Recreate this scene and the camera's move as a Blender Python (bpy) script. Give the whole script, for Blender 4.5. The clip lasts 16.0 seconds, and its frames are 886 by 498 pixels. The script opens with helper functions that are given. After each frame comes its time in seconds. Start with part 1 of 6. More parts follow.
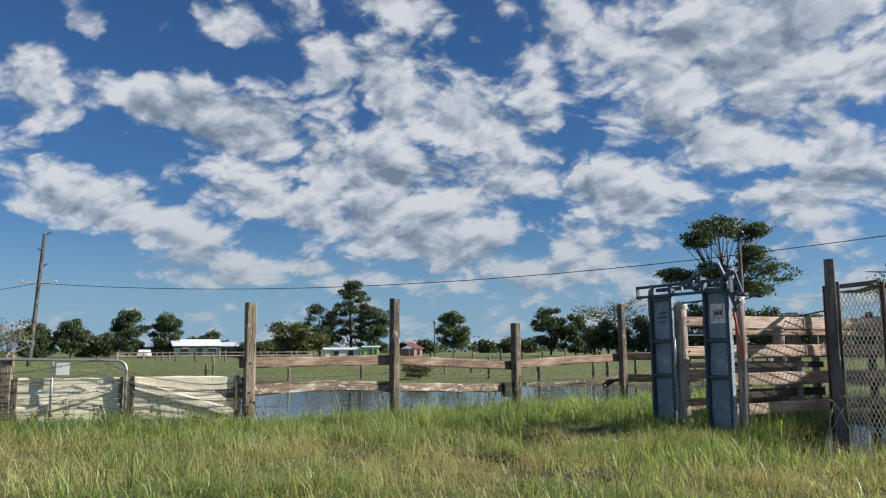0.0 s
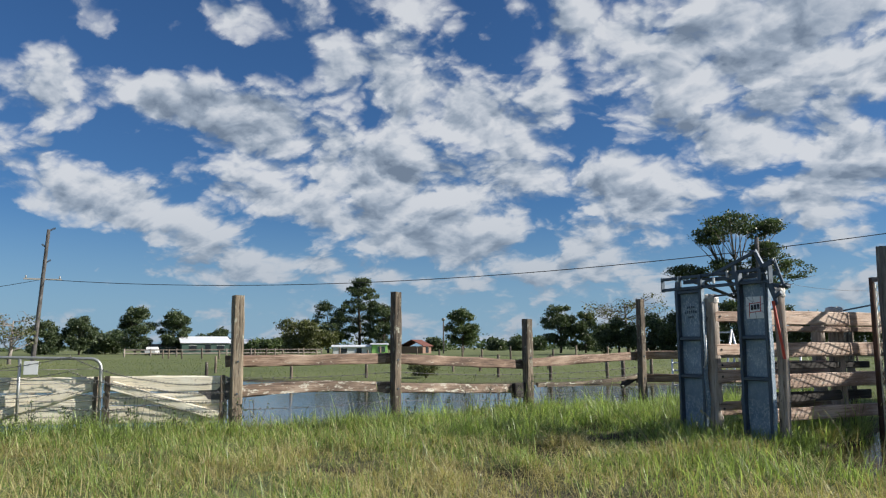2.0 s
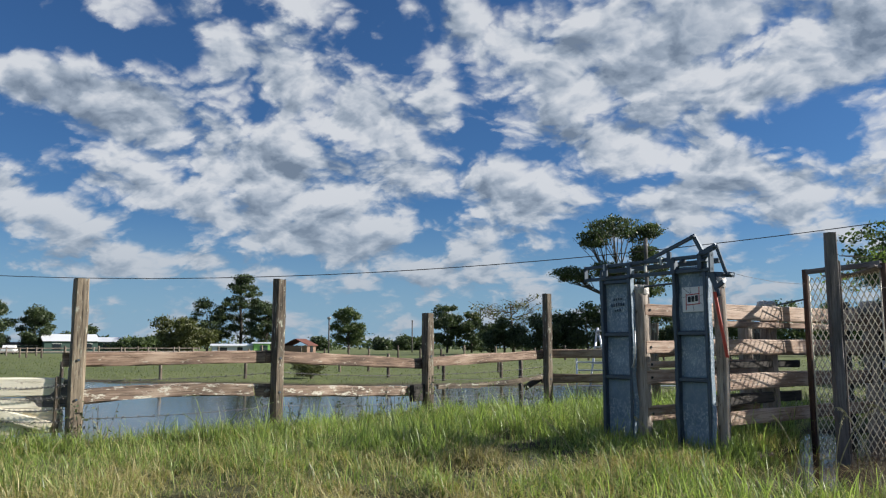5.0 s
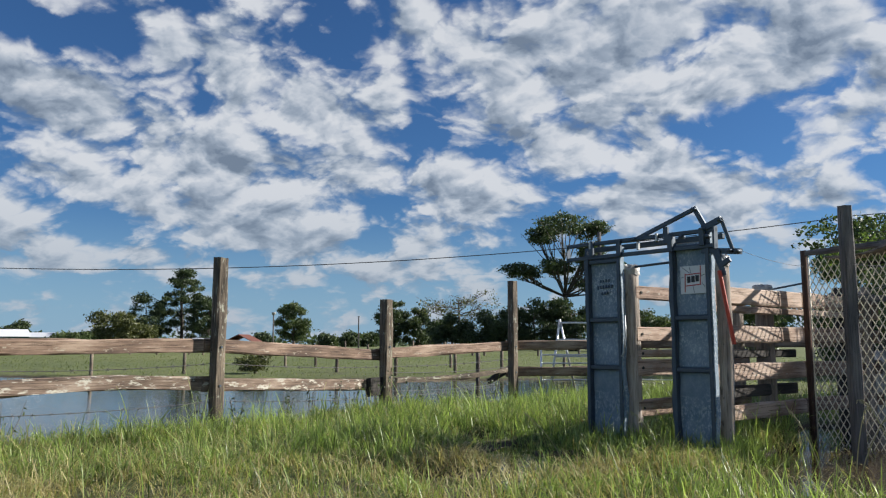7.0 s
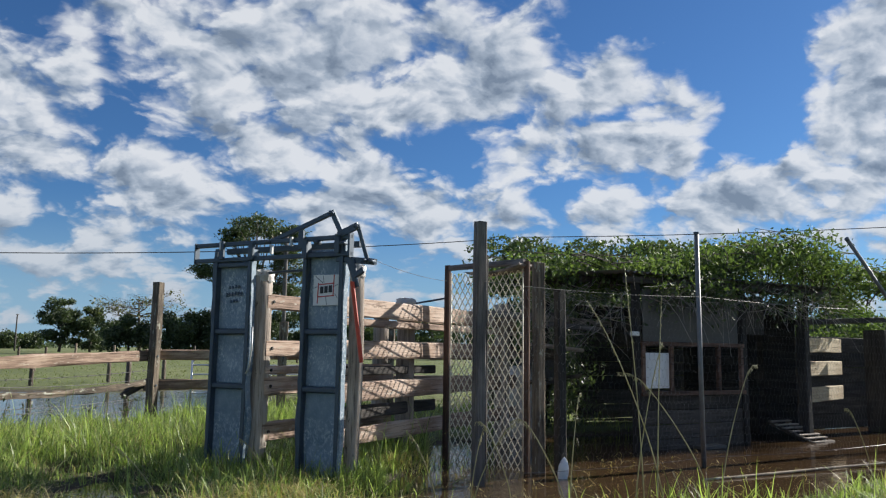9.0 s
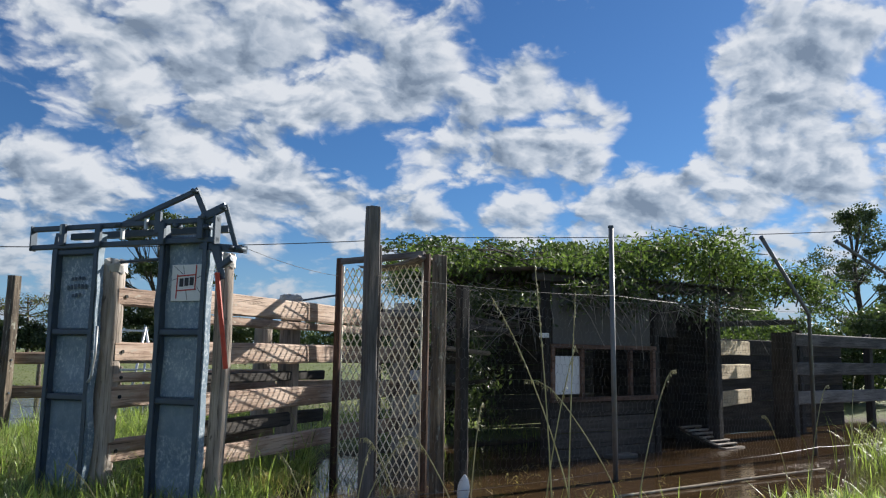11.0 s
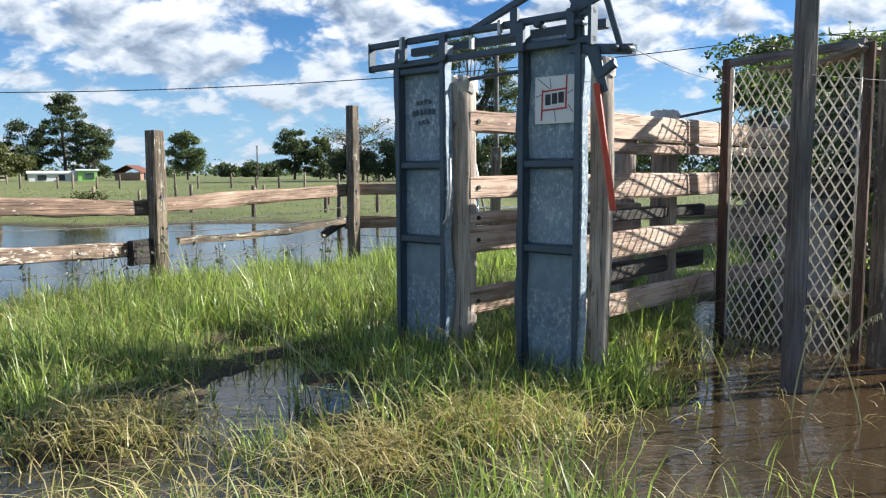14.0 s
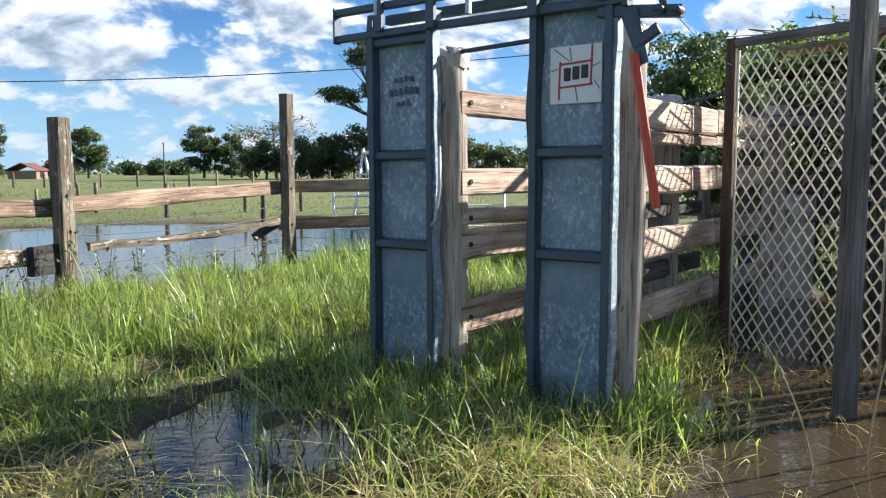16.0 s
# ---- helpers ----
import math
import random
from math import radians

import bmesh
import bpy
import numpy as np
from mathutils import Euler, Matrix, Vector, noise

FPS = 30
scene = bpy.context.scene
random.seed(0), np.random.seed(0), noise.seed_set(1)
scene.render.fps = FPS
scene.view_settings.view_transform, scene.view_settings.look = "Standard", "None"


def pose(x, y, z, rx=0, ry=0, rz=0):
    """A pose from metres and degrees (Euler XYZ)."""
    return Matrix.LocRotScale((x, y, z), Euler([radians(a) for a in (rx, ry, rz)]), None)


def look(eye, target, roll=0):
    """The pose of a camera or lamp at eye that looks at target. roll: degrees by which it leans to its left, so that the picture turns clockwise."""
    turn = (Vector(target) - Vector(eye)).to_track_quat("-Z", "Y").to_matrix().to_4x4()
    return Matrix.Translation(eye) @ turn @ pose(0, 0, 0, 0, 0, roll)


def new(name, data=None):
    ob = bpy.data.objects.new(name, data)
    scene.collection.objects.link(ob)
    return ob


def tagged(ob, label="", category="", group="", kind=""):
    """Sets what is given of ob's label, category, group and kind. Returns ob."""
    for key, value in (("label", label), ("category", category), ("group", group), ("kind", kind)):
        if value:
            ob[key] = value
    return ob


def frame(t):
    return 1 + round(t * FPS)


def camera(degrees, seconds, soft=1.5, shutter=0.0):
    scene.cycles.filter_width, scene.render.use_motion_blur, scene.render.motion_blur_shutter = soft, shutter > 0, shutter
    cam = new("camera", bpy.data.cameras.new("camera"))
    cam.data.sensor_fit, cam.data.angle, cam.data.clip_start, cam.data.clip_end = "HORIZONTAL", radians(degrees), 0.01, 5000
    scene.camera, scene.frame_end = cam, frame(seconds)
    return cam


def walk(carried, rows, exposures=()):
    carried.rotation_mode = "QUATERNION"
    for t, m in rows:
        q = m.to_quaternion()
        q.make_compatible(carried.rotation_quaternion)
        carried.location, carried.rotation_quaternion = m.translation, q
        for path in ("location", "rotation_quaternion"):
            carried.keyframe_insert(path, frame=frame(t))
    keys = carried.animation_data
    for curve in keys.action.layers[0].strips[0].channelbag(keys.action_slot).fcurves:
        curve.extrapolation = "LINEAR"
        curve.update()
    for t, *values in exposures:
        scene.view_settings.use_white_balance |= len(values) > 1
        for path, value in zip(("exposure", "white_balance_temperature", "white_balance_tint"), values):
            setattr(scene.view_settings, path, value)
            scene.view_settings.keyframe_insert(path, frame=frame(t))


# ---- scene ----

cam = camera(59.8, 16.0, soft=1.2)
PATH = [
    (0, (1.075, -5.545, 1.156), (0.487, -3.651, 1.416), -0.3),
    (0.5, (0.956, -5.323, 1.163), (0.332, -3.44, 1.418), -0.2),
    (1, (0.907, -5.069, 1.117), (0.271, -3.191, 1.371), -0.2),
    (1.5, (0.892, -4.745, 1.165), (0.259, -2.865, 1.42), -0.3),
    (2, (0.823, -4.549, 1.157), (0.212, -2.662, 1.411), -0.2),
    (2.5, (0.667, -4.27, 1.112), (0.188, -2.345, 1.367), 0.1),
    (3, (0.573, -4.014, 1.139), (0.339, -2.045, 1.396), 0.4),
    (3.5, (0.597, -3.761, 1.14), (0.461, -1.783, 1.398), 0.2),
    (4, (0.634, -3.537, 1.158), (0.437, -1.564, 1.417), 0.0),
    (4.5, (0.567, -3.382, 1.143), (0.285, -1.419, 1.398), -0.3),
    (5, (0.288, -3.149, 1.119), (-0.04, -1.192, 1.372), -0.0),
    (7.5, (-0.09, -1.917, 1.012), (-0.15, 0.067, 1.256), 0.2),
    (8, (0.121, -1.727, 1.057), (0.293, 0.25, 1.304), 0.6),
    (8.5, (0.37, -1.533, 1.057), (0.684, 0.426, 1.313), 0.7),
    (9, (0.597, -1.331, 1.115), (1.167, 0.568, 1.379), 0.9),
    (9.5, (0.69, -1.143, 1.144), (1.489, 0.671, 1.412), 1.0),
    (12, (1.163, -0.092, 1.132), (1.906, 1.744, 1.411), 0.6),
    (12.5, (0.96, 0.154, 1.194), (1.607, 2.027, 1.466), 0.4),
    (13, (0.871, 0.304, 1.226), (1.18, 2.273, 1.403), 0.2),
    (13.5, (0.866, 0.726, 1.186), (0.952, 2.722, 1.084), -0.1),
    (14, (0.817, 0.833, 1.213), (0.856, 2.823, 1.016), -0.2),
    (14.5, (0.602, 0.976, 1.189), (0.552, 2.966, 0.99), -0.3),
    (15, (0.321, 1.168, 1.179), (0.222, 3.155, 0.976), -0.5),
    (15.5, (0.391, 1.327, 1.199), (0.463, 3.315, 0.997), -0.3),
    (16, (0.46, 1.666, 1.179), (0.72, 3.639, 0.977), -0.2),
]
walk(cam, [(t, look(eye, target, roll)) for t, eye, target, roll in PATH], [(0, 0.36), (8.0, 0.42), (9.5, 0.54), (12.5, 0.55), (14.0, 1.07), (16.0, 1.2)])

# ---------------------------------------------------------------- world, sun
SUN_AZ, SUN_EL = 76.0, 28.0


def nd(tree, kind, **values):
    """A node with attributes set by plain names, and inputs by position."""
    n = tree.nodes.new(kind)
    for key, v in values.items():
        if key == "op":
            n.operation = v
        elif key.startswith("i"):
            n.inputs[int(key[1:])].default_value = v
    return n


def math_node(tree, op, a, b=None, c=None, clamp=False):
    n = tree.nodes.new("ShaderNodeMath")
    n.operation, n.use_clamp = op, clamp
    for k, v in enumerate((a, b, c)):
        if v is None:
            continue
        if isinstance(v, (int, float)):
            n.inputs[k].default_value = v
        else:
            tree.links.new(v, n.inputs[k])
    return n.outputs[0]


def ramp(tree, fac, stops):
    n = tree.nodes.new("ShaderNodeValToRGB")
    tree.links.new(fac, n.inputs[0])
    els = n.color_ramp.elements
    while len(els) < len(stops):
        els.new(0.5)
    for e, (p, c) in zip(els, stops):
        e.position, e.color = p, (*c, 1) if len(c) == 3 else c
    return n.outputs[0]


def mix_col(tree, fac, a, b, blend="MIX"):
    n = tree.nodes.new("ShaderNodeMix")
    n.data_type, n.blend_type = "RGBA", blend
    for k, v in ((0, fac), (6, a), (7, b)):
        if isinstance(v, (int, float)):
            n.inputs[k].default_value = v
        elif isinstance(v, tuple):
            n.inputs[k].default_value = (*v, 1)
        else:
            tree.links.new(v, n.inputs[k])
    return n.outputs[2]


world = bpy.data.worlds.new("sky")
scene.world = world
world.use_nodes = True
wt = world.node_tree
wt.nodes.clear()
w_out, w_bg = wt.nodes.new("ShaderNodeOutputWorld"), wt.nodes.new("ShaderNodeBackground")
wt.links.new(w_bg.outputs[0], w_out.inputs[0])
sky = wt.nodes.new("ShaderNodeTexSky")
sky.sky_type, sky.sun_disc = "NISHITA", False
sky.sun_elevation, sky.sun_rotation = radians(SUN_EL), radians(SUN_AZ)
sky.air_density, sky.dust_density, sky.ozone_density = 1.0, 0.3, 3.0
w_co = wt.nodes.new("ShaderNodeTexCoord")
w_sep = wt.nodes.new("ShaderNodeSeparateXYZ")
wt.links.new(w_co.outputs["Generated"], w_sep.inputs[0])
w_x, w_y, w_z = w_sep.outputs
az = math_node(wt, "MULTIPLY", math_node(wt, "ARCTAN2", w_x, w_y), 180 / math.pi)
el = math_node(wt, "MULTIPLY", math_node(wt, "ARCSINE", w_z), 180 / math.pi)
w_ae = wt.nodes.new("ShaderNodeCombineXYZ")
wt.links.new(az, w_ae.inputs[0])
wt.links.new(el, w_ae.inputs[1])

# clouds lie on one high layer: the direction is projected on it
w_den = math_node(wt, "ADD", math_node(wt, "MAXIMUM", w_z, 0.0), 0.50)
w_q = wt.nodes.new("ShaderNodeCombineXYZ")
wt.links.new(math_node(wt, "DIVIDE", w_x, w_den), w_q.inputs[0])
wt.links.new(math_node(wt, "DIVIDE", w_y, w_den), w_q.inputs[1])

# where the cover is thick and where it opens: azimuth, elevation, half width, half height, tilt, amount
cover = None


def puff(a, e, ra, re, tilt, amount):
    global cover
    m = wt.nodes.new("ShaderNodeMapping")
    m.vector_type = "TEXTURE"
    m.inputs["Location"].default_value = (a, e, 0)
    m.inputs["Rotation"].default_value = (0, 0, radians(tilt))
    m.inputs["Scale"].default_value = (ra * 1.5, re * 1.5, 1)
    wt.links.new(w_ae.outputs[0], m.inputs[0])
    g = wt.nodes.new("ShaderNodeTexGradient")
    g.gradient_type = "SPHERICAL"
    wt.links.new(m.outputs[0], g.inputs[0])
    cover = math_node(wt, "MULTIPLY_ADD", g.outputs[1], amount, cover if cover is not None else 0.0)


puff(-46.4, 16.5, 3.9, 2.5, -35, 0.7)
puff(-45.6, 19.5, 4.9, 1.1, -20, 0.4)
puff(-42.2, 21.9, 3.2, 1.3, -25, 0.4)
puff(-32.9, 23.1, 5.5, 1.5, -8, 0.45)
puff(-19.2, 24.8, 2.8, 1.1, -15, 0.5)
puff(-42.9, 10.6, 7.3, 2.1, -10, 0.8)
puff(-35.4, 16.7, 5.7, 1.7, -8, 0.7)
puff(-30.1, 14.7, 8.7, 2.5, -20, 0.7)
puff(-21.7, 12.1, 9.5, 2.5, -22, 0.6)
puff(-25.2, 20.1, 3.1, 2.1, 0, 0.6)
puff(-20.0, 19.1, 6.2, 2.5, -20, 0.55)
puff(-14.8, 16.7, 2.6, 1.7, -20, 0.5)
puff(-13.1, 12.5, 4.3, 2.1, -10, 0.6)
puff(-4.4, 11.4, 4.7, 2.1, -12, 0.6)
puff(-31.3, 11.4, 5.1, 1.3, -15, 0.5)
puff(-26.7, 9.5, 8.5, 1.1, -15, 0.5)
puff(-36.2, 6.1, 5.1, 1.2, -3, 0.75)
puff(-26.2, 6.0, 3.4, 0.9, -5, 0.6)
puff(-18.3, 7.5, 7.6, 1.3, -12, 0.5)
puff(-8.2, 7.8, 7.6, 1.7, -8, 0.5)
puff(-12.4, 5.0, 11.8, 1.1, 0, 0.35)
puff(-41.0, 14.0, 5.2, 1.7, -8, -0.7)
puff(-36.4, 20.8, 6.7, 2.1, -5, -0.7)
puff(-13.3, 22.3, 1.6, 3.2, 30, -0.7)
puff(-29.5, 20.7, 2.2, 1.7, 0, -0.5)
puff(-16.6, 14.8, 2.2, 1.2, -10, -0.8)
puff(-6.1, 15.8, 2.6, 1.9, -10, -0.5)
puff(1.4, 16.6, 2.2, 0.8, 0, -0.6)
puff(5.4, 11.9, 2.4, 1.1, 0, -0.5)
puff(-42.4, 7.4, 7.2, 1.1, -10, -0.8)
puff(-46.3, 5.5, 6.3, 2.5, 0, -0.8)
puff(-38.7, 3.8, 12.6, 0.9, 0, -0.6)
puff(-8.7, 23.2, 3.7, 2.1, 0, 0.6)
puff(2.4, 20.0, 6.7, 2.5, 0, 0.5)
puff(9.7, 17.9, 5.7, 2.1, 0, 0.4)
puff(0.2, 15.2, 5.2, 1.5, -20, 0.5)
puff(7.7, 14.4, 6.5, 1.7, -5, 0.5)
puff(8.8, 10.2, 5.6, 2.1, 0, 0.6)
puff(17.6, 20.5, 10.3, 3.8, -15, 0.9)
puff(16.6, 14.5, 4.8, 1.8, -10, -0.9)
puff(3.7, 17.7, 2.2, 1.1, -30, -0.6)
puff(-8.0, 20.2, 1.1, 1.9, 10, -0.5)
puff(23.8, 14.1, 3.5, 1.7, 20, 0.6)
puff(25.5, 10.5, 2.4, 1.3, 0, -0.6)
puff(7.4, 15.1, 5.2, 1.5, -25, 0.5)
puff(13.3, 11.5, 8.6, 1.7, -8, 0.55)
puff(7.3, 12.3, 1.7, 0.7, 0, -0.5)
puff(-3.2, 22.6, 1.4, 2.5, 0, 0.4)
puff(29.1, 20.6, 2.7, 2.1, 0, 0.8)
puff(33.6, 19.3, 3.1, 2.1, 0, 0.8)
puff(37.0, 17.3, 2.2, 1.3, 15, 0.7)
puff(31.5, 15.0, 4.8, 1.9, 10, 0.8)
puff(30.2, 11.2, 4.3, 2.5, 20, 0.6)
puff(23.3, 13.7, 3.5, 1.3, 0, 0.5)
puff(37.9, 20.7, 4.0, 2.5, 0, -0.9)
puff(36.5, 15.0, 1.7, 1.2, 20, -0.6)
puff(28.6, 17.2, 2.6, 0.6, 0, -0.6)
puff(37.2, 9.9, 3.4, 2.1, 0, 0.6)
puff(35.7, 23.0, 8.7, 3.4, 0, -0.9)
puff(40.5, 16.0, 2.4, 3.8, 0, -0.9)
puff(47.2, 17.9, 4.9, 4.6, 0, 0.8)
puff(49.6, 21.2, 4.5, 2.5, 0, 0.7)
puff(46.8, 11.5, 7.3, 3.4, 0, 0.7)
puff(38.5, 10.6, 3.8, 2.1, 10, 0.6)
puff(39.4, 12.9, 3.4, 1.3, 10, 0.4)
puff(25.3, 11.8, 2.6, 1.2, 0, -0.4)
puff(-2.6, 17.4, 10.1, 6.3, -20, 0.3)
puff(7.6, 20.6, 14.6, 5.0, -15, 0.35)
puff(-17.2, 14.6, 8.4, 5.5, -20, 0.28)
puff(-47.1, 21.3, 7.1, 2.5, 0, -0.35)
puff(49.9, 16.1, 5.3, 6.7, 0, 0.3)
puff(18.2, 9.8, 13.2, 1.7, 0, 0.3)


def cloud_noise(k, shift):
    """Billows on a soft field, at the projected place times k and moved by shift."""
    m = wt.nodes.new("ShaderNodeMapping")
    m.inputs["Scale"].default_value = (1.3 * k, 1.45 * k, 1)
    m.inputs["Location"].default_value = (*shift, 0)
    m.inputs["Rotation"].default_value = (0, 0, radians(24))
    wt.links.new(w_q.outputs[0], m.inputs[0])
    soft = wt.nodes.new("ShaderNodeTexNoise")
    soft.inputs["Scale"].default_value, soft.inputs["Detail"].default_value = 4.6, 8
    soft.inputs["Roughness"].default_value, soft.inputs["Distortion"].default_value = 0.55, 0.12
    wt.links.new(m.outputs[0], soft.inputs[0])
    # the billows' cells are bent by the soft field, so that no cell shows straight sides
    bend = wt.nodes.new("ShaderNodeVectorMath")
    bend.operation = "MULTIPLY_ADD"
    bend.inputs[1].default_value = (0.22, 0.22, 0)
    wt.links.new(soft.outputs[1], bend.inputs[0])
    wt.links.new(m.outputs[0], bend.inputs[2])
    cell = wt.nodes.new("ShaderNodeTexVoronoi")
    cell.feature, cell.voronoi_dimensions = "SMOOTH_F1", "2D"
    cell.inputs["Scale"].default_value, cell.inputs["Detail"].default_value = 7.5, 3.3
    cell.inputs["Roughness"].default_value, cell.inputs["Smoothness"].default_value = 0.55, 0.35
    wt.links.new(bend.outputs[0], cell.inputs[0])
    v = math_node(wt, "MULTIPLY_ADD", soft.outputs[0], 0.95, -0.475)
    return math_node(wt, "ADD", v, math_node(wt, "MULTIPLY_ADD", cell.outputs[0], -0.35, 0.647))


n_here, n_lit = cloud_noise(1.0, (0.0, 0.0)), cloud_noise(0.978, (0.02, 0.0))
cover = math_node(wt, "MAXIMUM", math_node(wt, "MINIMUM", cover, 0.75), -0.8)
body = math_node(wt, "MULTIPLY_ADD", cover, 0.36, n_here)
mask = wt.nodes.new("ShaderNodeMapRange")
mask.interpolation_type = "SMOOTHSTEP"
mask.inputs[1].default_value, mask.inputs[2].default_value = 0.30, 0.55
wt.links.new(body, mask.inputs[0])
lit = math_node(wt, "MULTIPLY_ADD", math_node(wt, "SUBTRACT", n_here, n_lit), 3.0, 0.76)
thick = math_node(wt, "MULTIPLY", math_node(wt, "SUBTRACT", body, 0.50, clamp=True), 1.5)
lit = math_node(wt, "SUBTRACT", lit, thick, clamp=True)
cloud_col = ramp(wt, lit, [(0.0, (1.75, 2.25, 3.0)), (0.42, (3.3, 3.9, 4.75)), (0.75, (5.3, 5.75, 6.4)), (1.0, (6.7, 6.95, 7.35))])
# low clouds are far off, and the air dims them
far_air = wt.nodes.new("ShaderNodeMapRange")
far_air.interpolation_type = "SMOOTHSTEP"
far_air.inputs[1].default_value, far_air.inputs[2].default_value, far_air.inputs[4].default_value = 13.0, 1.0, 0.6
wt.links.new(el, far_air.inputs[0])
cloud_col = mix_col(wt, far_air.outputs[0], cloud_col, (2.9, 3.6, 4.5))
blue = mix_col(wt, 1.0, sky.outputs[0], (0.345, 0.57, 0.83), "MULTIPLY")
haze = wt.nodes.new("ShaderNodeMapRange")
haze.interpolation_type = "SMOOTHSTEP"
haze.inputs[1].default_value, haze.inputs[2].default_value = 11.0, -1.0
wt.links.new(el, haze.inputs[0])
blue = mix_col(wt, math_node(wt, "MULTIPLY", haze.outputs[0], 0.8), blue, (2.7, 4.3, 6.0))
wt.links.new(mix_col(wt, math_node(wt, "MULTIPLY", mask.outputs[0], 0.94), blue, cloud_col), w_bg.inputs[0])
w_bg.inputs[1].default_value = 0.078

sun = new("sun", bpy.data.lights.new("sun", "SUN"))
sun.data.energy, sun.data.angle, sun.data.color = 5.8, radians(0.6), (1.0, 0.95, 0.87)
_s = Vector((math.sin(radians(SUN_AZ)) * math.cos(radians(SUN_EL)), math.cos(radians(SUN_AZ)) * math.cos(radians(SUN_EL)), math.sin(radians(SUN_EL))))
sun.matrix_world = look(_s * 50, (0, 0, 0))

# ---------------------------------------------------------------- materials


def material(name):
    m = bpy.data.materials.new(name)
    m.use_nodes = True
    t = m.node_tree
    return m, t, t.nodes["Principled BSDF"]


def noise_tex(t, scale, detail=5, rough=0.6, stretch=None, coord="Object", distortion=0.0):
    co = t.nodes.new("ShaderNodeTexCoord")
    src = co.outputs[coord]
    if stretch:
        m = t.nodes.new("ShaderNodeMapping")
        m.inputs["Scale"].default_value = stretch
        t.links.new(src, m.inputs[0])
        src = m.outputs[0]
    n = t.nodes.new("ShaderNodeTexNoise")
    n.inputs["Scale"].default_value, n.inputs["Detail"].default_value, n.inputs["Roughness"].default_value = scale, detail, rough
    n.inputs["Distortion"].default_value = distortion
    t.links.new(src, n.inputs[0])
    return n.outputs[0]


def bump(t, bsdf, height, strength, distance=0.01):
    b = t.nodes.new("ShaderNodeBump")
    b.inputs["Strength"].default_value, b.inputs["Distance"].default_value = strength, distance
    t.links.new(height, b.inputs["Height"])
    t.links.new(b.outputs[0], bsdf.inputs["Normal"])


def wood(name, dark, mid, light, grain=1.0, fleck=None, fleck_at=0.62, rough=0.85):
    """Weathered timber: grain along the local x, stains, cracks, and flecks of old paint or lichen."""
    m, t, b = material(name)
    fine = noise_tex(t, 52 * grain, 6, 0.65, (0.05, 1, 1), distortion=0.4)
    wide = noise_tex(t, 3.0, 4, 0.6, (0.5, 1.6, 1.6))
    info = t.nodes.new("ShaderNodeObjectInfo")
    f = math_node(t, "MULTIPLY_ADD", wide, 0.55, math_node(t, "MULTIPLY", fine, 0.45))
    f = math_node(t, "ADD", f, math_node(t, "MULTIPLY_ADD", info.outputs["Random"], 0.16, -0.08))
    col = ramp(t, f, [(0.37, dark), (0.50, mid), (0.63, light)])
    if fleck:
        spots = noise_tex(t, 21, 7, 0.72, (0.35, 1, 1))
        col = mix_col(t, ramp(t, spots, [(fleck_at, (0, 0, 0)), (fleck_at + 0.05, (1, 1, 1))]), col, fleck)
    crack = noise_tex(t, 105, 4, 0.6, (0.02, 1, 1))
    crack = ramp(t, crack, [(0.33, (0.18, 0.17, 0.16)), (0.43, (1, 1, 1))])
    t.links.new(mix_col(t, 1.0, col, crack, "MULTIPLY"), b.inputs["Base Color"])
    b.inputs["Roughness"].default_value = rough
    bump(t, b, math_node(t, "ADD", fine, crack), 0.7, 0.006)
    return m


WOOD_RAIL = wood("painted_rail_wood", (0.09, 0.06, 0.045), (0.24, 0.16, 0.115), (0.43, 0.32, 0.24), 1.0, (0.44, 0.38, 0.30), 0.60)
WOOD_LICHEN = wood("lichened_rail_wood", (0.085, 0.06, 0.045), (0.22, 0.155, 0.115), (0.42, 0.33, 0.26), 1.0, (0.55, 0.52, 0.44), 0.54)
WOOD_POST = wood("fence_post_wood", (0.035, 0.028, 0.022), (0.12, 0.093, 0.068), (0.30, 0.24, 0.17), 1.0, (0.36, 0.36, 0.29), 0.58)
WOOD_LOG = wood("log_post_wood", (0.12, 0.10, 0.085), (0.28, 0.235, 0.195), (0.46, 0.40, 0.34), 0.8, (0.13, 0.11, 0.09), 0.60)
WOOD_YARD = wood("hardwood_yard_rail", (0.17, 0.115, 0.083), (0.345, 0.24, 0.18), (0.56, 0.43, 0.34), 0.9, (0.44, 0.39, 0.32), 0.59)
WOOD_GREY = wood("grey_gate_timber", (0.05, 0.047, 0.045), (0.13, 0.12, 0.115), (0.24, 0.225, 0.21), 1.0)
WOOD_BROWN = wood("brown_gate_frame", (0.05, 0.028, 0.02), (0.12, 0.07, 0.05), (0.2, 0.13, 0.10), 1.0)
WOOD_WHITE = wood("cream_painted_wood", (0.62, 0.54, 0.40), (0.82, 0.74, 0.57), (0.88, 0.82, 0.66), 0.8, (0.30, 0.20, 0.13), 0.64, 0.7)
# dark timber, coloured near black to hold the coop's inner shade as well
WOOD_DARK_SHADE = wood("dark_wood_with_shade", (0.014, 0.013, 0.012), (0.035, 0.031, 0.028), (0.075, 0.065, 0.057), 0.8)
WOOD_PALE = wood("pale_slat_wood", (0.30, 0.22, 0.14), (0.46, 0.36, 0.23), (0.6, 0.5, 0.34), 0.8)


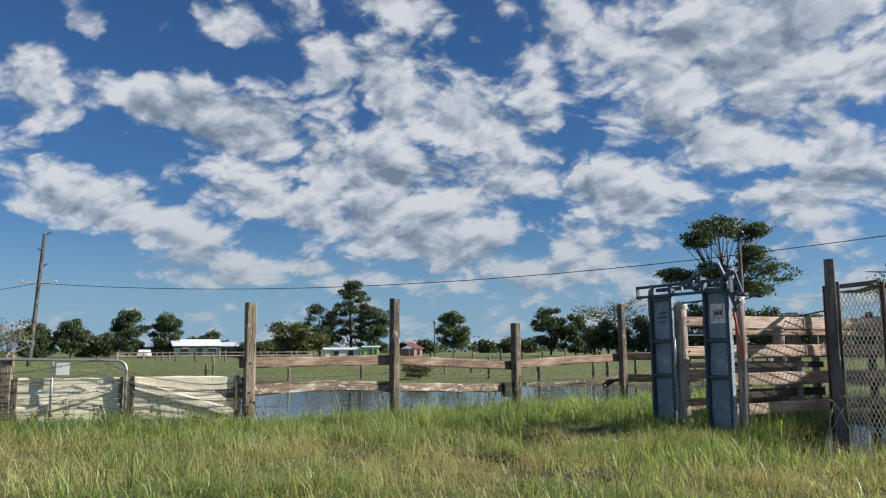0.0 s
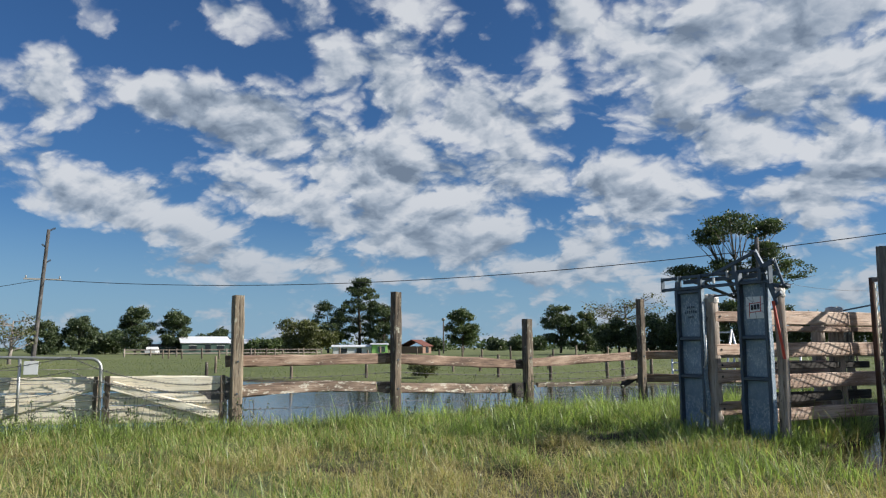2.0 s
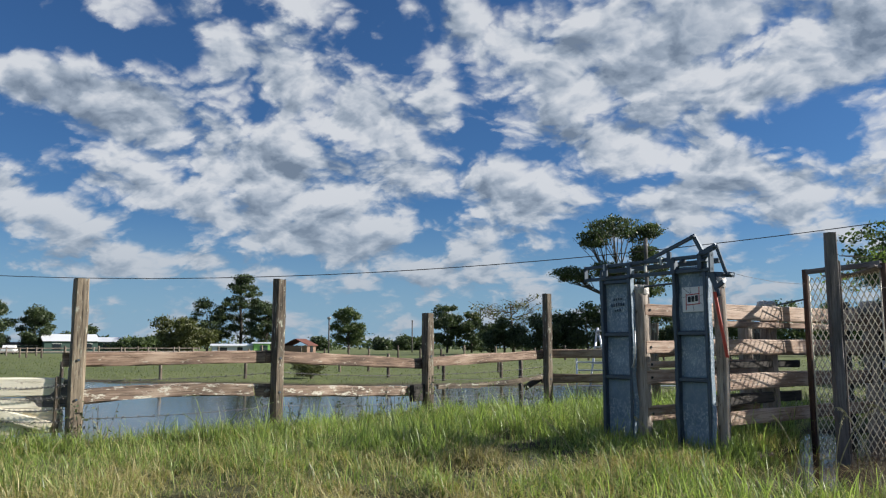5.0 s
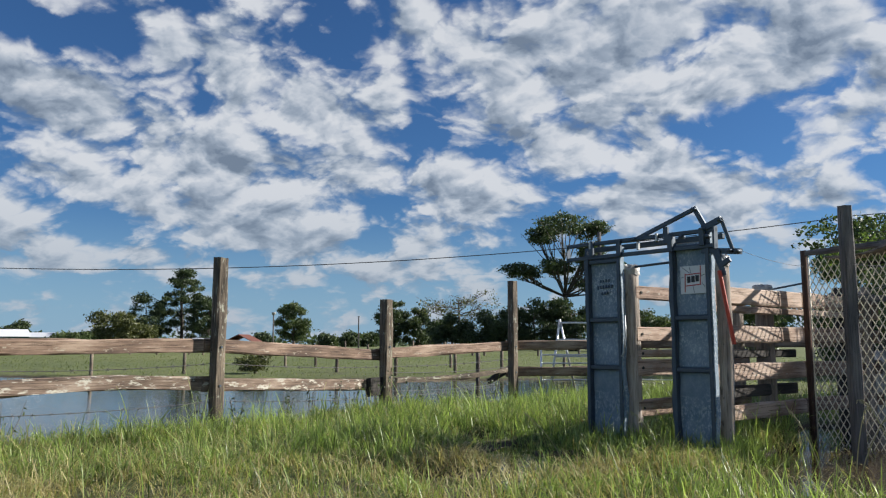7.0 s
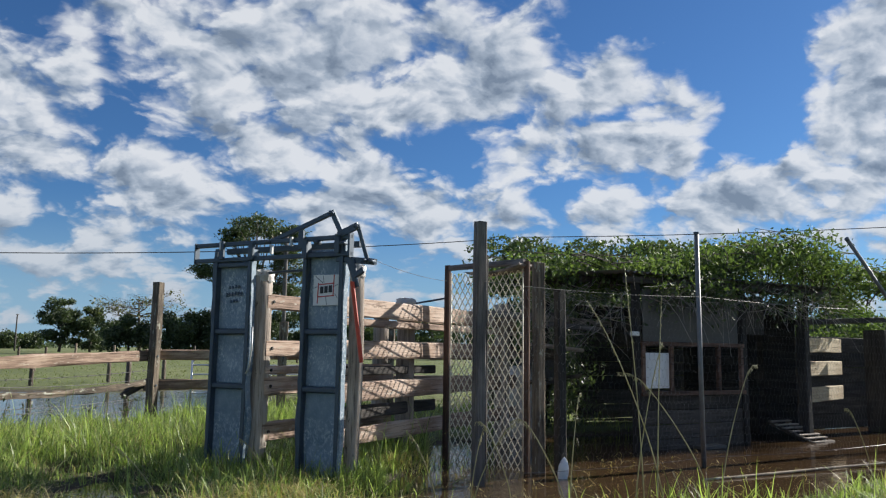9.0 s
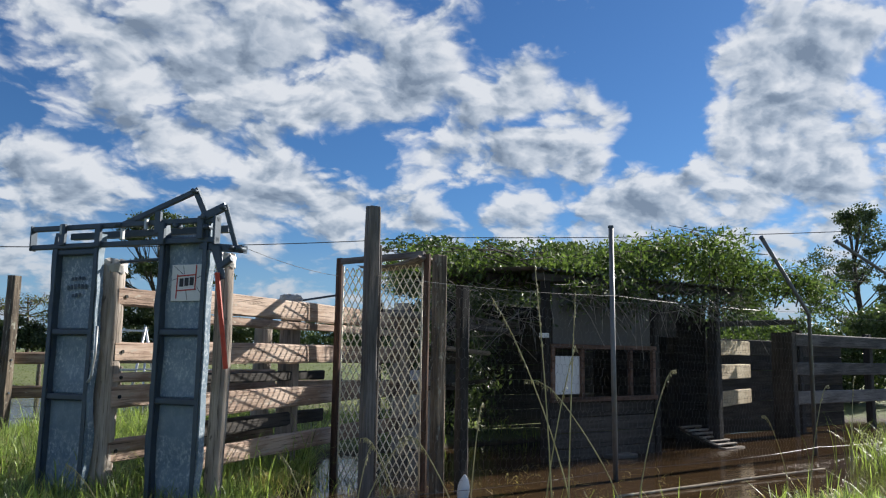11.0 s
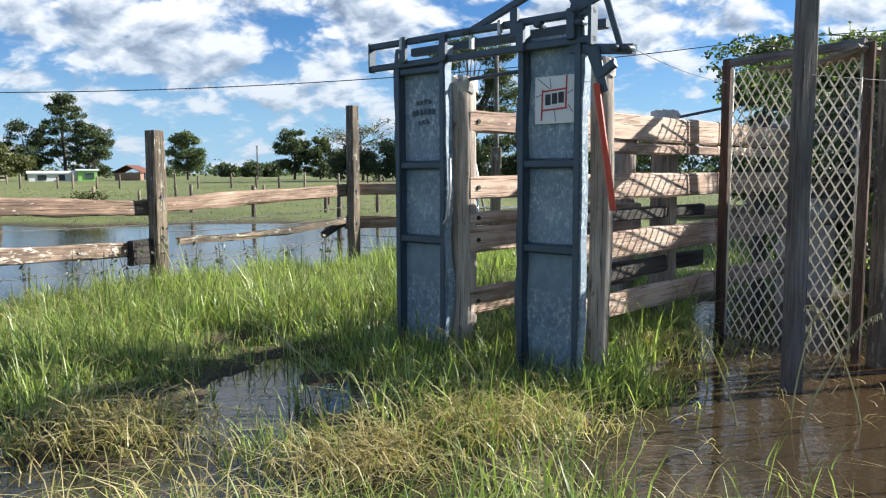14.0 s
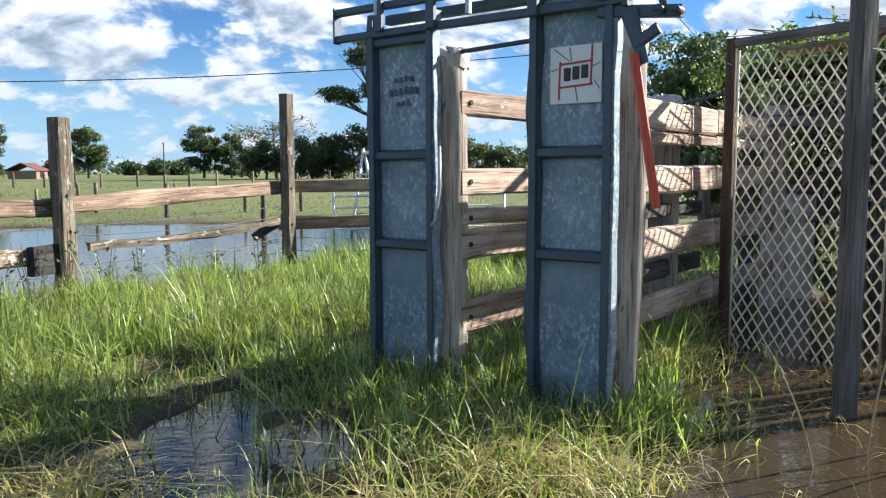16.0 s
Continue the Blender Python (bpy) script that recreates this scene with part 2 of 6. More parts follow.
def plain(name, col, rough=0.6, metal=0.0, vary=0.25, scale=6.0, relief=0.15):
    m, t, b = material(name)
    n = noise_tex(t, scale, 6, 0.65)
    f = noise_tex(t, scale * 9, 4, 0.6)
    k = math_node(t, "ADD", math_node(t, "MULTIPLY_ADD", n, 2 * vary, 1 - vary), math_node(t, "MULTIPLY_ADD", f, vary, -0.5 * vary))
    shade = t.nodes.new("ShaderNodeCombineColor")
    for i in range(3):
        t.links.new(k, shade.inputs[i])
    t.links.new(mix_col(t, 1.0, col, shade.outputs[0], "MULTIPLY"), b.inputs["Base Color"])
    b.inputs["Roughness"].default_value, b.inputs["Metallic"].default_value = rough, metal
    bump(t, b, f, relief, 0.004)
    return m


STEEL_DARK = plain("dark_painted_steel", (0.062, 0.085, 0.112), 0.5, 0.3, 0.45, 9)
STEEL_PIPE = plain("galvanised_pipe", (0.42, 0.43, 0.42), 0.45, 0.7, 0.25, 12)
PIPE_OLD = plain("weathered_pipe", (0.17, 0.175, 0.18), 0.5, 0.5, 0.4, 14)
ALUMINIUM = plain("bright_aluminium", (0.68, 0.69, 0.70), 0.35, 0.8, 0.12, 8)
GRILLE = plain("cream_coated_grille", (0.80, 0.74, 0.60), 0.5, 0.05, 0.25, 10)
RED = plain("orange_red_paint", (0.50, 0.055, 0.02), 0.5, 0, 0.3, 14)
TIN = plain("folded_tin", (0.42, 0.40, 0.37), 0.45, 0.5, 0.25, 18, 0.5)
WHITE = plain("white_sheet", (0.72, 0.73, 0.73), 0.6, 0, 0.06, 4, 0.05)
FIBRO = plain("grey_fibre_cement", (0.095, 0.092, 0.086), 0.85, 0, 0.25, 3)
ROOF_WHITE = plain("white_metal_roof", (0.75, 0.77, 0.80), 0.45, 0.1, 0.08, 1)
ROOF_RUST = plain("rusty_red_roof", (0.15, 0.055, 0.04), 0.8, 0, 0.3, 1)
WALL_GREEN = plain("dark_green_wall", (0.045, 0.085, 0.07), 0.8, 0, 0.2, 1)
WALL_LIME = plain("lime_green_wall", (0.30, 0.58, 0.16), 0.7, 0, 0.1, 1)
WALL_WHITE = plain("white_shed_wall", (0.68, 0.68, 0.66), 0.7, 0, 0.1, 1)
WALL_BRICK = plain("brown_brick_wall", (0.24, 0.15, 0.11), 0.9, 0, 0.25, 1)
GLASS_DARK = plain("dark_glass_and_bay_shade", (0.02, 0.025, 0.03), 0.15, 0, 0.1, 1, 0.0)
CAR_WHITE = plain("white_car_paint", (0.75, 0.75, 0.75), 0.3, 0, 0.05, 2, 0.0)
RUBBER = plain("black_rubber", (0.02, 0.02, 0.02), 0.8, 0, 0.2, 8)
WIRE = plain("grey_wire", (0.16, 0.155, 0.15), 0.5, 0.5, 0.2, 20)
CABLE = plain("black_cable", (0.03, 0.03, 0.035), 0.6, 0, 0.2, 5)
INK = plain("black_print", (0.03, 0.03, 0.035), 0.6, 0, 0.4, 40)
INK_BLUE = plain("faded_blue_print", (0.05, 0.075, 0.11), 0.6, 0, 0.4, 30)
PRINT_RED = plain("red_print", (0.45, 0.05, 0.045), 0.6, 0, 0.25, 30)
BARK = wood("tree_bark", (0.03, 0.025, 0.02), (0.09, 0.075, 0.06), (0.2, 0.17, 0.14), 0.3)
BARE = wood("pale_bare_branch", (0.14, 0.12, 0.10), (0.26, 0.23, 0.20), (0.40, 0.37, 0.33), 0.3)


def galvanised():
    """Grey-blue zinc sheet with pale mottled corrosion."""
    m, t, b = material("mottled_galvanised_sheet")
    base = noise_tex(t, 3.5, 5, 0.6)
    spots = noise_tex(t, 48, 6, 0.78, (1, 1, 0.7))
    patch = noise_tex(t, 2.2, 3, 0.5)
    col = ramp(t, base, [(0.3, (0.10, 0.16, 0.22)), (0.7, (0.25, 0.32, 0.38))])
    k = math_node(t, "MULTIPLY", ramp(t, spots, [(0.50, (0, 0, 0)), (0.60, (1, 1, 1))]), ramp(t, patch, [(0.42, (0.12, 0.12, 0.12)), (0.58, (0.85, 0.85, 0.85))]))
    t.links.new(mix_col(t, k, col, (0.56, 0.62, 0.66)), b.inputs["Base Color"])
    b.inputs["Metallic"].default_value, b.inputs["Roughness"].default_value = 0.15, 0.55
    bump(t, b, spots, 0.25, 0.003)
    return m


GALV = galvanised()


def foliage(name, dark, light, through_light=0.35, rough=0.5):
    """Leaf or blade: each island its own tone, and some light comes through."""
    m, t, b = material(name)
    geo = t.nodes.new("ShaderNodeNewGeometry")
    wide = noise_tex(t, 0.6, 3, 0.6)
    tuft = noise_tex(t, 6.5, 3, 0.6)
    f = math_node(t, "MULTIPLY_ADD", geo.outputs["Random Per Island"], 0.62, math_node(t, "MULTIPLY_ADD", wide, 0.7, math_node(t, "MULTIPLY_ADD", tuft, 1.0, -0.67)))
    col = ramp(t, f, [(0.22, dark), (0.78, light)])
    t.links.new(col, b.inputs["Base Color"])
    b.inputs["Roughness"].default_value = rough
    tr = t.nodes.new("ShaderNodeBsdfTranslucent")
    t.links.new(mix_col(t, 1.0, col, (1.2, 1.32, 0.75), "MULTIPLY"), tr.inputs[0])
    mx = t.nodes.new("ShaderNodeMixShader")
    mx.inputs[0].default_value = through_light
    t.links.new(b.outputs[0], mx.inputs[1])
    t.links.new(tr.outputs[0], mx.inputs[2])
    t.links.new(mx.outputs[0], t.nodes["Material Output"].inputs[0])
    return m


GRASS = foliage("green_grass", (0.09, 0.13, 0.035), (0.40, 0.495, 0.165), 0.5, 0.4)
GRASS_DULL = foliage("dull_paddock_grass", (0.11, 0.135, 0.045), (0.24, 0.275, 0.10), 0.4, 0.7)
STRAW = foliage("dry_grass", (0.27, 0.21, 0.085), (0.60, 0.53, 0.27), 0.4)
LEAF_DARK = foliage("dark_leaf", (0.034, 0.054, 0.026), (0.105, 0.138, 0.062), 0.28)
LEAF_MID = foliage("mid_leaf", (0.045, 0.07, 0.026), (0.12, 0.16, 0.06), 0.28)
LEAF_OLIVE = foliage("olive_leaf", (0.06, 0.07, 0.025), (0.15, 0.16, 0.06), 0.25)
LEAF_VINE = foliage("vine_leaf", (0.032, 0.058, 0.018), (0.145, 0.20, 0.06), 0.45, 0.6)
STALK = foliage("pale_stalk", (0.24, 0.22, 0.10), (0.5, 0.46, 0.28), 0.2)


def ground_material():
    m, t, b = material("paddock_ground")
    wide = noise_tex(t, 0.05, 5, 0.6)
    mid = noise_tex(t, 0.9, 6, 0.65)
    fine = noise_tex(t, 9, 6, 0.7)
    f = math_node(t, "MULTIPLY_ADD", wide, 0.5, math_node(t, "MULTIPLY_ADD", mid, 0.3, math_node(t, "MULTIPLY", fine, 0.25)))
    grass = ramp(t, f, [(0.36, (0.06, 0.08, 0.026)), (0.52, (0.11, 0.135, 0.038)), (0.66, (0.19, 0.195, 0.07))])
    geo = t.nodes.new("ShaderNodeNewGeometry")
    sep = t.nodes.new("ShaderNodeSeparateXYZ")
    t.links.new(geo.outputs["Position"], sep.inputs[0])
    wet = math_node(t, "ADD", sep.outputs[2], math_node(t, "MULTIPLY_ADD", fine, 0.10, -0.05))
    soil = ramp(t, fine, [(0.3, (0.03, 0.022, 0.013)), (0.7, (0.085, 0.062, 0.036))])
    k = ramp(t, math_node(t, "MULTIPLY_ADD", wet, 5.0, 0.25), [(0.3, (0, 0, 0)), (0.6, (1, 1, 1))])
    t.links.new(mix_col(t, k, soil, grass), b.inputs["Base Color"])
    b.inputs["Roughness"].default_value = 0.9
    bump(t, b, math_node(t, "ADD", mid, fine), 0.9, 0.05)
    return m


GROUND = ground_material()


def water_material():
    m, t, b = material("flood_water")
    silt = noise_tex(t, 0.35, 4, 0.6)
    geo = t.nodes.new("ShaderNodeSeparateXYZ")
    co = t.nodes.new("ShaderNodeTexCoord")
    t.links.new(co.outputs["Object"], geo.inputs[0])
    brown = math_node(t, "MULTIPLY_ADD", geo.outputs[0], 0.35, -0.35, clamp=True)
    clear = ramp(t, silt, [(0.3, (0.022, 0.024, 0.018)), (0.7, (0.045, 0.042, 0.028))])
    t.links.new(mix_col(t, brown, clear, (0.062, 0.038, 0.019)), b.inputs["Base Color"])
    b.inputs["Roughness"].default_value, b.inputs["IOR"].default_value = 0.015, 1.38
    wave = noise_tex(t, 5.5, 3, 0.5, (1, 2.6, 1))
    bump(t, b, wave, 0.10, 0.03)
    return m


WATER = water_material()

# ---------------------------------------------------------------- builders
WORLD_OF = {}


def thing(name, base, label, category, group="", kind=""):
    """An empty at the base of a thing; its parts follow."""
    ob = new(name)
    ob.empty_display_size = 0.1
    ob.matrix_basis = Matrix.Translation(base)
    WORLD_OF[ob] = ob.matrix_basis.copy()
    return tagged(ob, label, category, group, kind)


def place_part(ob, parent, m):
    ob.parent = parent
    ob.matrix_parent_inverse = WORLD_OF[parent].inverted()
    ob.matrix_basis = m
    WORLD_OF[ob] = m.copy()
    return ob


def finish(bm, mat, name, smooth=False):
    bmesh.ops.recalc_face_normals(bm, faces=bm.faces)
    me = bpy.data.meshes.new(name)
    bm.to_mesh(me)
    bm.free()
    me.materials.append(mat)
    if smooth:
        me.polygons.foreach_set("use_smooth", [True] * len(me.polygons))
    return me


def part(name, bm, mat, parent, label="", m=Matrix.Identity(4), smooth=False):
    """Links a bmesh as one mesh object under a thing or a part; m: where its local axes stand in the world."""
    ob = place_part(new(name, finish(bm, mat, name, smooth)), parent, m)
    return tagged(ob, label)


def solo(name, bm, mat, label, category, m=Matrix.Identity(4), group="", kind="", smooth=False):
    ob = new(name, finish(bm, mat, name, smooth))
    ob.matrix_basis = m
    WORLD_OF[ob] = m.copy()
    return tagged(ob, label, category, group, kind)


def along(p0, p1, up=(0, 0, 1)):
    """The pose whose x runs from p0 to p1, with z as near up as can be; and the length."""
    p0, p1, up = Vector(p0), Vector(p1), Vector(up)
    x = (p1 - p0).normalized()
    if abs(x.dot(up)) > 0.98:
        up = Vector((0, 1, 0))
    y = up.cross(x).normalized()
    z = x.cross(y)
    m = Matrix((x, y, z)).transposed().to_4x4()
    m.translation = p0
    return m, (p1 - p0).length


def rings(bm, loops, cap=True):
    vs = [[bm.verts.new(p) for p in loop] for loop in loops]
    n = len(vs[0])
    for a, b in zip(vs, vs[1:]):
        for k in range(n):
            bm.faces.new((a[k], a[(k + 1) % n], b[(k + 1) % n], b[k]))
    if cap:
        bm.faces.new(vs[0][::-1])
        bm.faces.new(vs[-1])


def beam_bm(length, thick, high, seed=0, rough=0.006, worn=0.012, seg=7, bow=0.0, taper=1.0):
    """A sawn timber along x: bevelled, slightly bowed, with uneven edges."""
    bm = bmesh.new()
    loops = []
    for i in range(seg + 1):
        f = i / seg
        x = f * length
        k = 1 + (taper - 1) * f
        a, h, c = thick / 2 * k, high / 2 * k, min(worn, thick * 0.3, high * 0.3)
        pts = ((-a + c, -h), (a - c, -h), (a, -h + c), (a, h - c), (a - c, h), (-a + c, h), (-a, h - c), (-a, -h + c))
        sag = -bow * 4 * f * (1 - f)
        loop = []
        for k2, (y, z) in enumerate(pts):
            n = noise.noise_vector((x * 2.3 + seed * 7.1, k2 * 1.7, seed * 3.3))
            loop.append((x + (n.z * rough * 2 if i in (0, seg) else 0), y + n.x * rough, z + n.y * rough * 1.6 + sag))
        loops.append(loop)
    rings(bm, loops)
    return bm


def log_bm(length, r0, r1, seed=0, sides=14, seg=8, rough=0.06):
    """A round post along x with grooves, knots and an uneven top."""
    bm = bmesh.new()
    loops = []
    for i in range(seg + 1):
        f = i / seg
        r = r0 + (r1 - r0) * f
        loop = []
        for k in range(sides):
            a = 2 * math.pi * k / sides
            n = noise.noise((f * length * 1.1 + seed * 5.3, math.cos(a) * 1.6, math.sin(a) * 1.6 + seed))
            rr = r * (1 + rough * 2 * n)
            end = 0.012 * noise.noise((k * 0.8, seed, 2.0)) if i == seg else 0
            loop.append((f * length + end, rr * math.cos(a) + 0.02 * noise.noise((f * 2.0, seed, 0.3)), rr * math.sin(a)))
        loops.append(loop)
    rings(bm, loops)
    return bm


def beam(name, parent, p0, p1, thick, high, mat, seed=0, label="", up=(0, 0, 1), **more):
    m, length = along(p0, p1, up)
    return part(name, beam_bm(length, thick, high, seed, **more), mat, parent, label, m)


def log(name, parent, p0, p1, r0, r1, mat, seed=0, label="", **more):
    m, length = along(p0, p1)
    return part(name, log_bm(length, r0, r1, seed, **more), mat, parent, label, m, True)


def add_box(bm, size, m=Matrix.Identity(4), bevel=0.0):
    """A box of that size round the origin of m, with bevelled long edges."""
    sx, sy, sz = (s / 2 for s in size)
    if bevel <= 0:
        vs = [bm.verts.new(m @ Vector((x, y, z))) for x in (-sx, sx) for y in (-sy, sy) for z in (-sz, sz)]
        for q in ((0, 1, 3, 2), (4, 6, 7, 5), (0, 4, 5, 1), (2, 3, 7, 6), (0, 2, 6, 4), (1, 5, 7, 3)):
            bm.faces.new([vs[k] for k in q])
        return
    c = min(bevel, sx * 0.45, sy * 0.45)
    loops = []
    e = min(c, sz * 0.45)
    for z, s in ((-sz, e), (-sz + e, 0), (sz - e, 0), (sz, e)):
        a, b = sx - s, sy - s
        loops.append([m @ Vector((x, y, z)) for x, y in ((-a + c, -b), (a - c, -b), (a, -b + c), (a, b - c), (a - c, b), (-a + c, b), (-a, b - c), (-a, -b + c))])
    rings(bm, loops)


def add_tube(bm, pts, r, sides=8, r1=None):
    """A tube through the points."""
    pts = [Vector(p) for p in pts]
    r1 = r if r1 is None else r1
    loops, side = [], None
    for i, p in enumerate(pts):
        d = (pts[min(i + 1, len(pts) - 1)] - pts[max(i - 1, 0)]).normalized()
        if side is None:
            side = d.cross(Vector((0, 0, 1)) if abs(d.z) < 0.9 else Vector((0, 1, 0))).normalized()
        side = (side - d * side.dot(d)).normalized()
        other = d.cross(side)
        rr = r + (r1 - r) * i / max(1, len(pts) - 1)
        loops.append([p + side * rr * math.cos(2 * math.pi * k / sides) + other * rr * math.sin(2 * math.pi * k / sides) for k in range(sides)])
    rings(bm, loops)


def box_part(name, parent, size, m, mat, label="", bevel=0.004):
    bm = bmesh.new()
    add_box(bm, size, Matrix.Identity(4), bevel)
    return part(name, bm, mat, parent, label, m)


def tube_part(name, parent, pts, r, mat, label="", sides=8, r1=None):
    bm = bmesh.new()
    add_tube(bm, pts, r, sides, r1)
    return part(name, bm, mat, parent, label, smooth=True)


def np_mesh(name, verts, faces, mat):
    """A mesh from arrays: verts n x 3, faces n x 3 or n x 4."""
    me = bpy.data.meshes.new(name)
    verts, faces = np.asarray(verts, np.float32), np.asarray(faces, np.int32)
    k = faces.shape[1]
    me.vertices.add(len(verts))
    me.vertices.foreach_set("co", verts.ravel())
    me.loops.add(faces.size)
    me.loops.foreach_set("vertex_index", faces.ravel())
    me.polygons.add(len(faces))
    me.polygons.foreach_set("loop_start", np.arange(0, faces.size, k, dtype=np.int32))
    me.update(calc_edges=True)
    me.materials.append(mat)
    return me


def leaf_arrays(centres, size, rng, long=1.6, droop=0.0):
    """One small folded diamond for each centre, turned at random."""
    n = len(centres)
    a = rng.normal(size=(n, 3))
    a[:, 2] -= droop
    a /= np.linalg.norm(a, axis=1, keepdims=True)
    b = np.cross(a, rng.normal(size=(n, 3)))
    b /= np.linalg.norm(b, axis=1, keepdims=True) + 1e-9
    s = size * rng.uniform(0.6, 1.3, (n, 1))
    c = np.cross(a, b)
    v = np.stack([centres - a * s * long / 2, centres + b * s / 2 + c * s * 0.12, centres + a * s * long / 2, centres - b * s / 2 + c * s * 0.12], 1)
    return v.reshape(-1, 3), np.arange(4 * n).reshape(-1, 4)


# ---------------------------------------------------------------- ground and water
A, B, C, D, E = (-5.114, 4.652), (-3.485, 6.418), (-1.953, 8.791), (-0.17, 11.112), (3.6, 11.75)
GATE_L, GATE_M = (-7.93, 3.0), (-6.603, 3.776)
SHORE_X = np.array([-40, -14, -7.93, -5.114, -3.485, -1.953, -0.17, 1.8])
SHORE_Y = np.array([1.5, 1.5, 3.0, 4.652, 6.418, 8.791, 11.112, 13.5])


def fbm(x, y, s, seed=0.0):
    """Cheap smooth noise from sines, about -1 to 1."""
    v = 0
    for k in range(5):
        a = 1.7 * k + seed
        f = s * 1.83**k
        v = v + np.sin(f * (x * math.cos(a) + y * math.sin(a)) + 3.1 * seed + np.sin(f * 0.63 * (y * math.cos(a) - x * math.sin(a)) + k)) / 1.55**k
    return v / 2.4


def smooth(e0, e1, v):
    f = np.clip((v - e0) / (e1 - e0), 0, 1)
    return f * f * (3 - 2 * f)


PUDDLES = ((-0.1, 4.35, 0.2, 0.65), (0.12, 3.75, 0.24, 0.3), (-0.2, 5.1, 0.22, 0.32), (0.1, 5.75, 0.32, 0.25), (0.35, 4.95, 0.2, 0.26), (-1.4, 4.25, 0.32, 0.3), (-0.7, 4.75, 0.24, 0.18), (-0.75, 3.7, 0.3, 0.22), (0.78, 3.65, 0.22, 0.2), (-0.5, 6.3, 0.3, 0.2), (-0.9, 2.3, 0.35, 0.22), (0.2, 1.4, 0.4, 0.2), (-2.4, 2.0, 0.5, 0.25))


def height(x, y):
    """The ground over the flood's level, which is zero."""
    x, y = np.asarray(x, float), np.asarray(y, float)
    h = 0.07 + 0.035 * fbm(x, y, 0.9, 1.0) + 0.03 * fbm(x, y, 3.1, 2.0)
    near = np.exp(-(((x - 0.3) / 1.9) ** 2 + ((y - 4.3) / 1.5) ** 2))
    h = h - 0.05 * near - 0.035 * np.exp(-(((x + 0.05) / 0.85) ** 2 + ((y - 5.15) / 0.95) ** 2))
    for px, py, rx, ry in PUDDLES:
        h = h - 0.18 * np.exp(-((((x - px) / rx) ** 2 + ((y - py) / ry) ** 2) ** 1.5)) * (1 + 0.8 * fbm(x, y, 7.5, 8.0))
    # pond beyond the old fence
    shore = y - np.interp(x, SHORE_X, SHORE_Y) - 0.1 + 0.25 * fbm(x, y, 1.6, 5.0)
    pond = smooth(-0.15, 0.5, shore) * smooth(20.5, 18.5, y + 1.3 * fbm(x, y, 0.35, 3.0)) * smooth(2.6, 1.0, x + 0.5 * fbm(x, y, 0.9, 7.0)) * smooth(-32, -26, x)
    h = h * (1 - pond) - 0.22 * pond
    # brown pool by the coop
    left = np.interp(y, [3.0, 3.8, 4.3, 4.65, 5.0, 5.84, 6.1, 7.5], [1.7, 1.28, 1.5, 1.68, 1.95, 2.42, 2.7, 3.2])
    pool = smooth(-0.12, 0.25, x - left + 0.12 * fbm(x, y, 3.0, 9.0)) * smooth(-0.2, 0.3, y - 3.1 - 0.19 * (x - 2.0) + 0.15 * fbm(x, y, 2.2, 4.0)) * smooth(15.5, 14.0, x) * smooth(8.6, 7.8, y - 0.2 * (x - 5))
    h = h * (1 - pool) - 0.14 * pool
    far = smooth(22, 40, np.hypot(x, y))
    return h * (1 - far) + far * (0.12 + 0.05 * fbm(x, y, 0.07, 6.0))


def graded(lo, hi, fine_lo, fine_hi, step):
    mid = np.arange(fine_lo, fine_hi + 1e-6, step)
    out_hi, out_lo, s = [], [], step
    v = mid[-1]
    while v < hi:
        s *= 1.22
        v += s
        out_hi.append(v)
    v, s = mid[0], step
    while v > lo:
        s *= 1.22
        v -= s
        out_lo.append(v)
    return np.concatenate([out_lo[::-1], mid, out_hi])


gx, gy = graded(-2500, 2500, -15, 11, 0.11), graded(-600, 3000, -2, 21, 0.11)
X, Y = np.meshgrid(gx, gy)
Z = height(X, Y)
idx = np.arange(X.size).reshape(X.shape)
quads = np.stack([idx[:-1, :-1], idx[:-1, 1:], idx[1:, 1:], idx[1:, :-1]], -1).reshape(-1, 4)
ground = new("ground", np_mesh("ground", np.stack([X.ravel(), Y.ravel(), Z.ravel()], 1), quads, GROUND))
ground.data.polygons.foreach_set("use_smooth", [True] * len(ground.data.polygons))
tagged(ground, "flat green paddock with flooded hollows and mud", "ground", kind="structure")

wx, wy = np.linspace(-36, 17, 54), np.linspace(-7, 22, 30)
XW, YW = np.meshgrid(wx, wy)
iw = np.arange(XW.size).reshape(XW.shape)
qw = np.stack([iw[:-1, :-1], iw[:-1, 1:], iw[1:, 1:], iw[1:, :-1]], -1).reshape(-1, 4)
flood = new("water", np_mesh("water", np.stack([XW.ravel(), YW.ravel(), 0 * XW.ravel()], 1), qw, WATER))
tagged(flood, "still flood water, clear in the pond and muddy brown by the coop", "water", kind="structure")

# ---------------------------------------------------------------- old paddock fence
def v3(p, z):
    return (p[0], p[1], z)


def lerp2(p, q, f):
    return (p[0] + (q[0] - p[0]) * f, p[1] + (q[1] - p[1]) * f)


def shift2(p, q, side):
    """The unit offset to the right of the way from p to q, times side."""
    d = Vector((q[0] - p[0], q[1] - p[1])).normalized()
    return (d.y * side, -d.x * side)


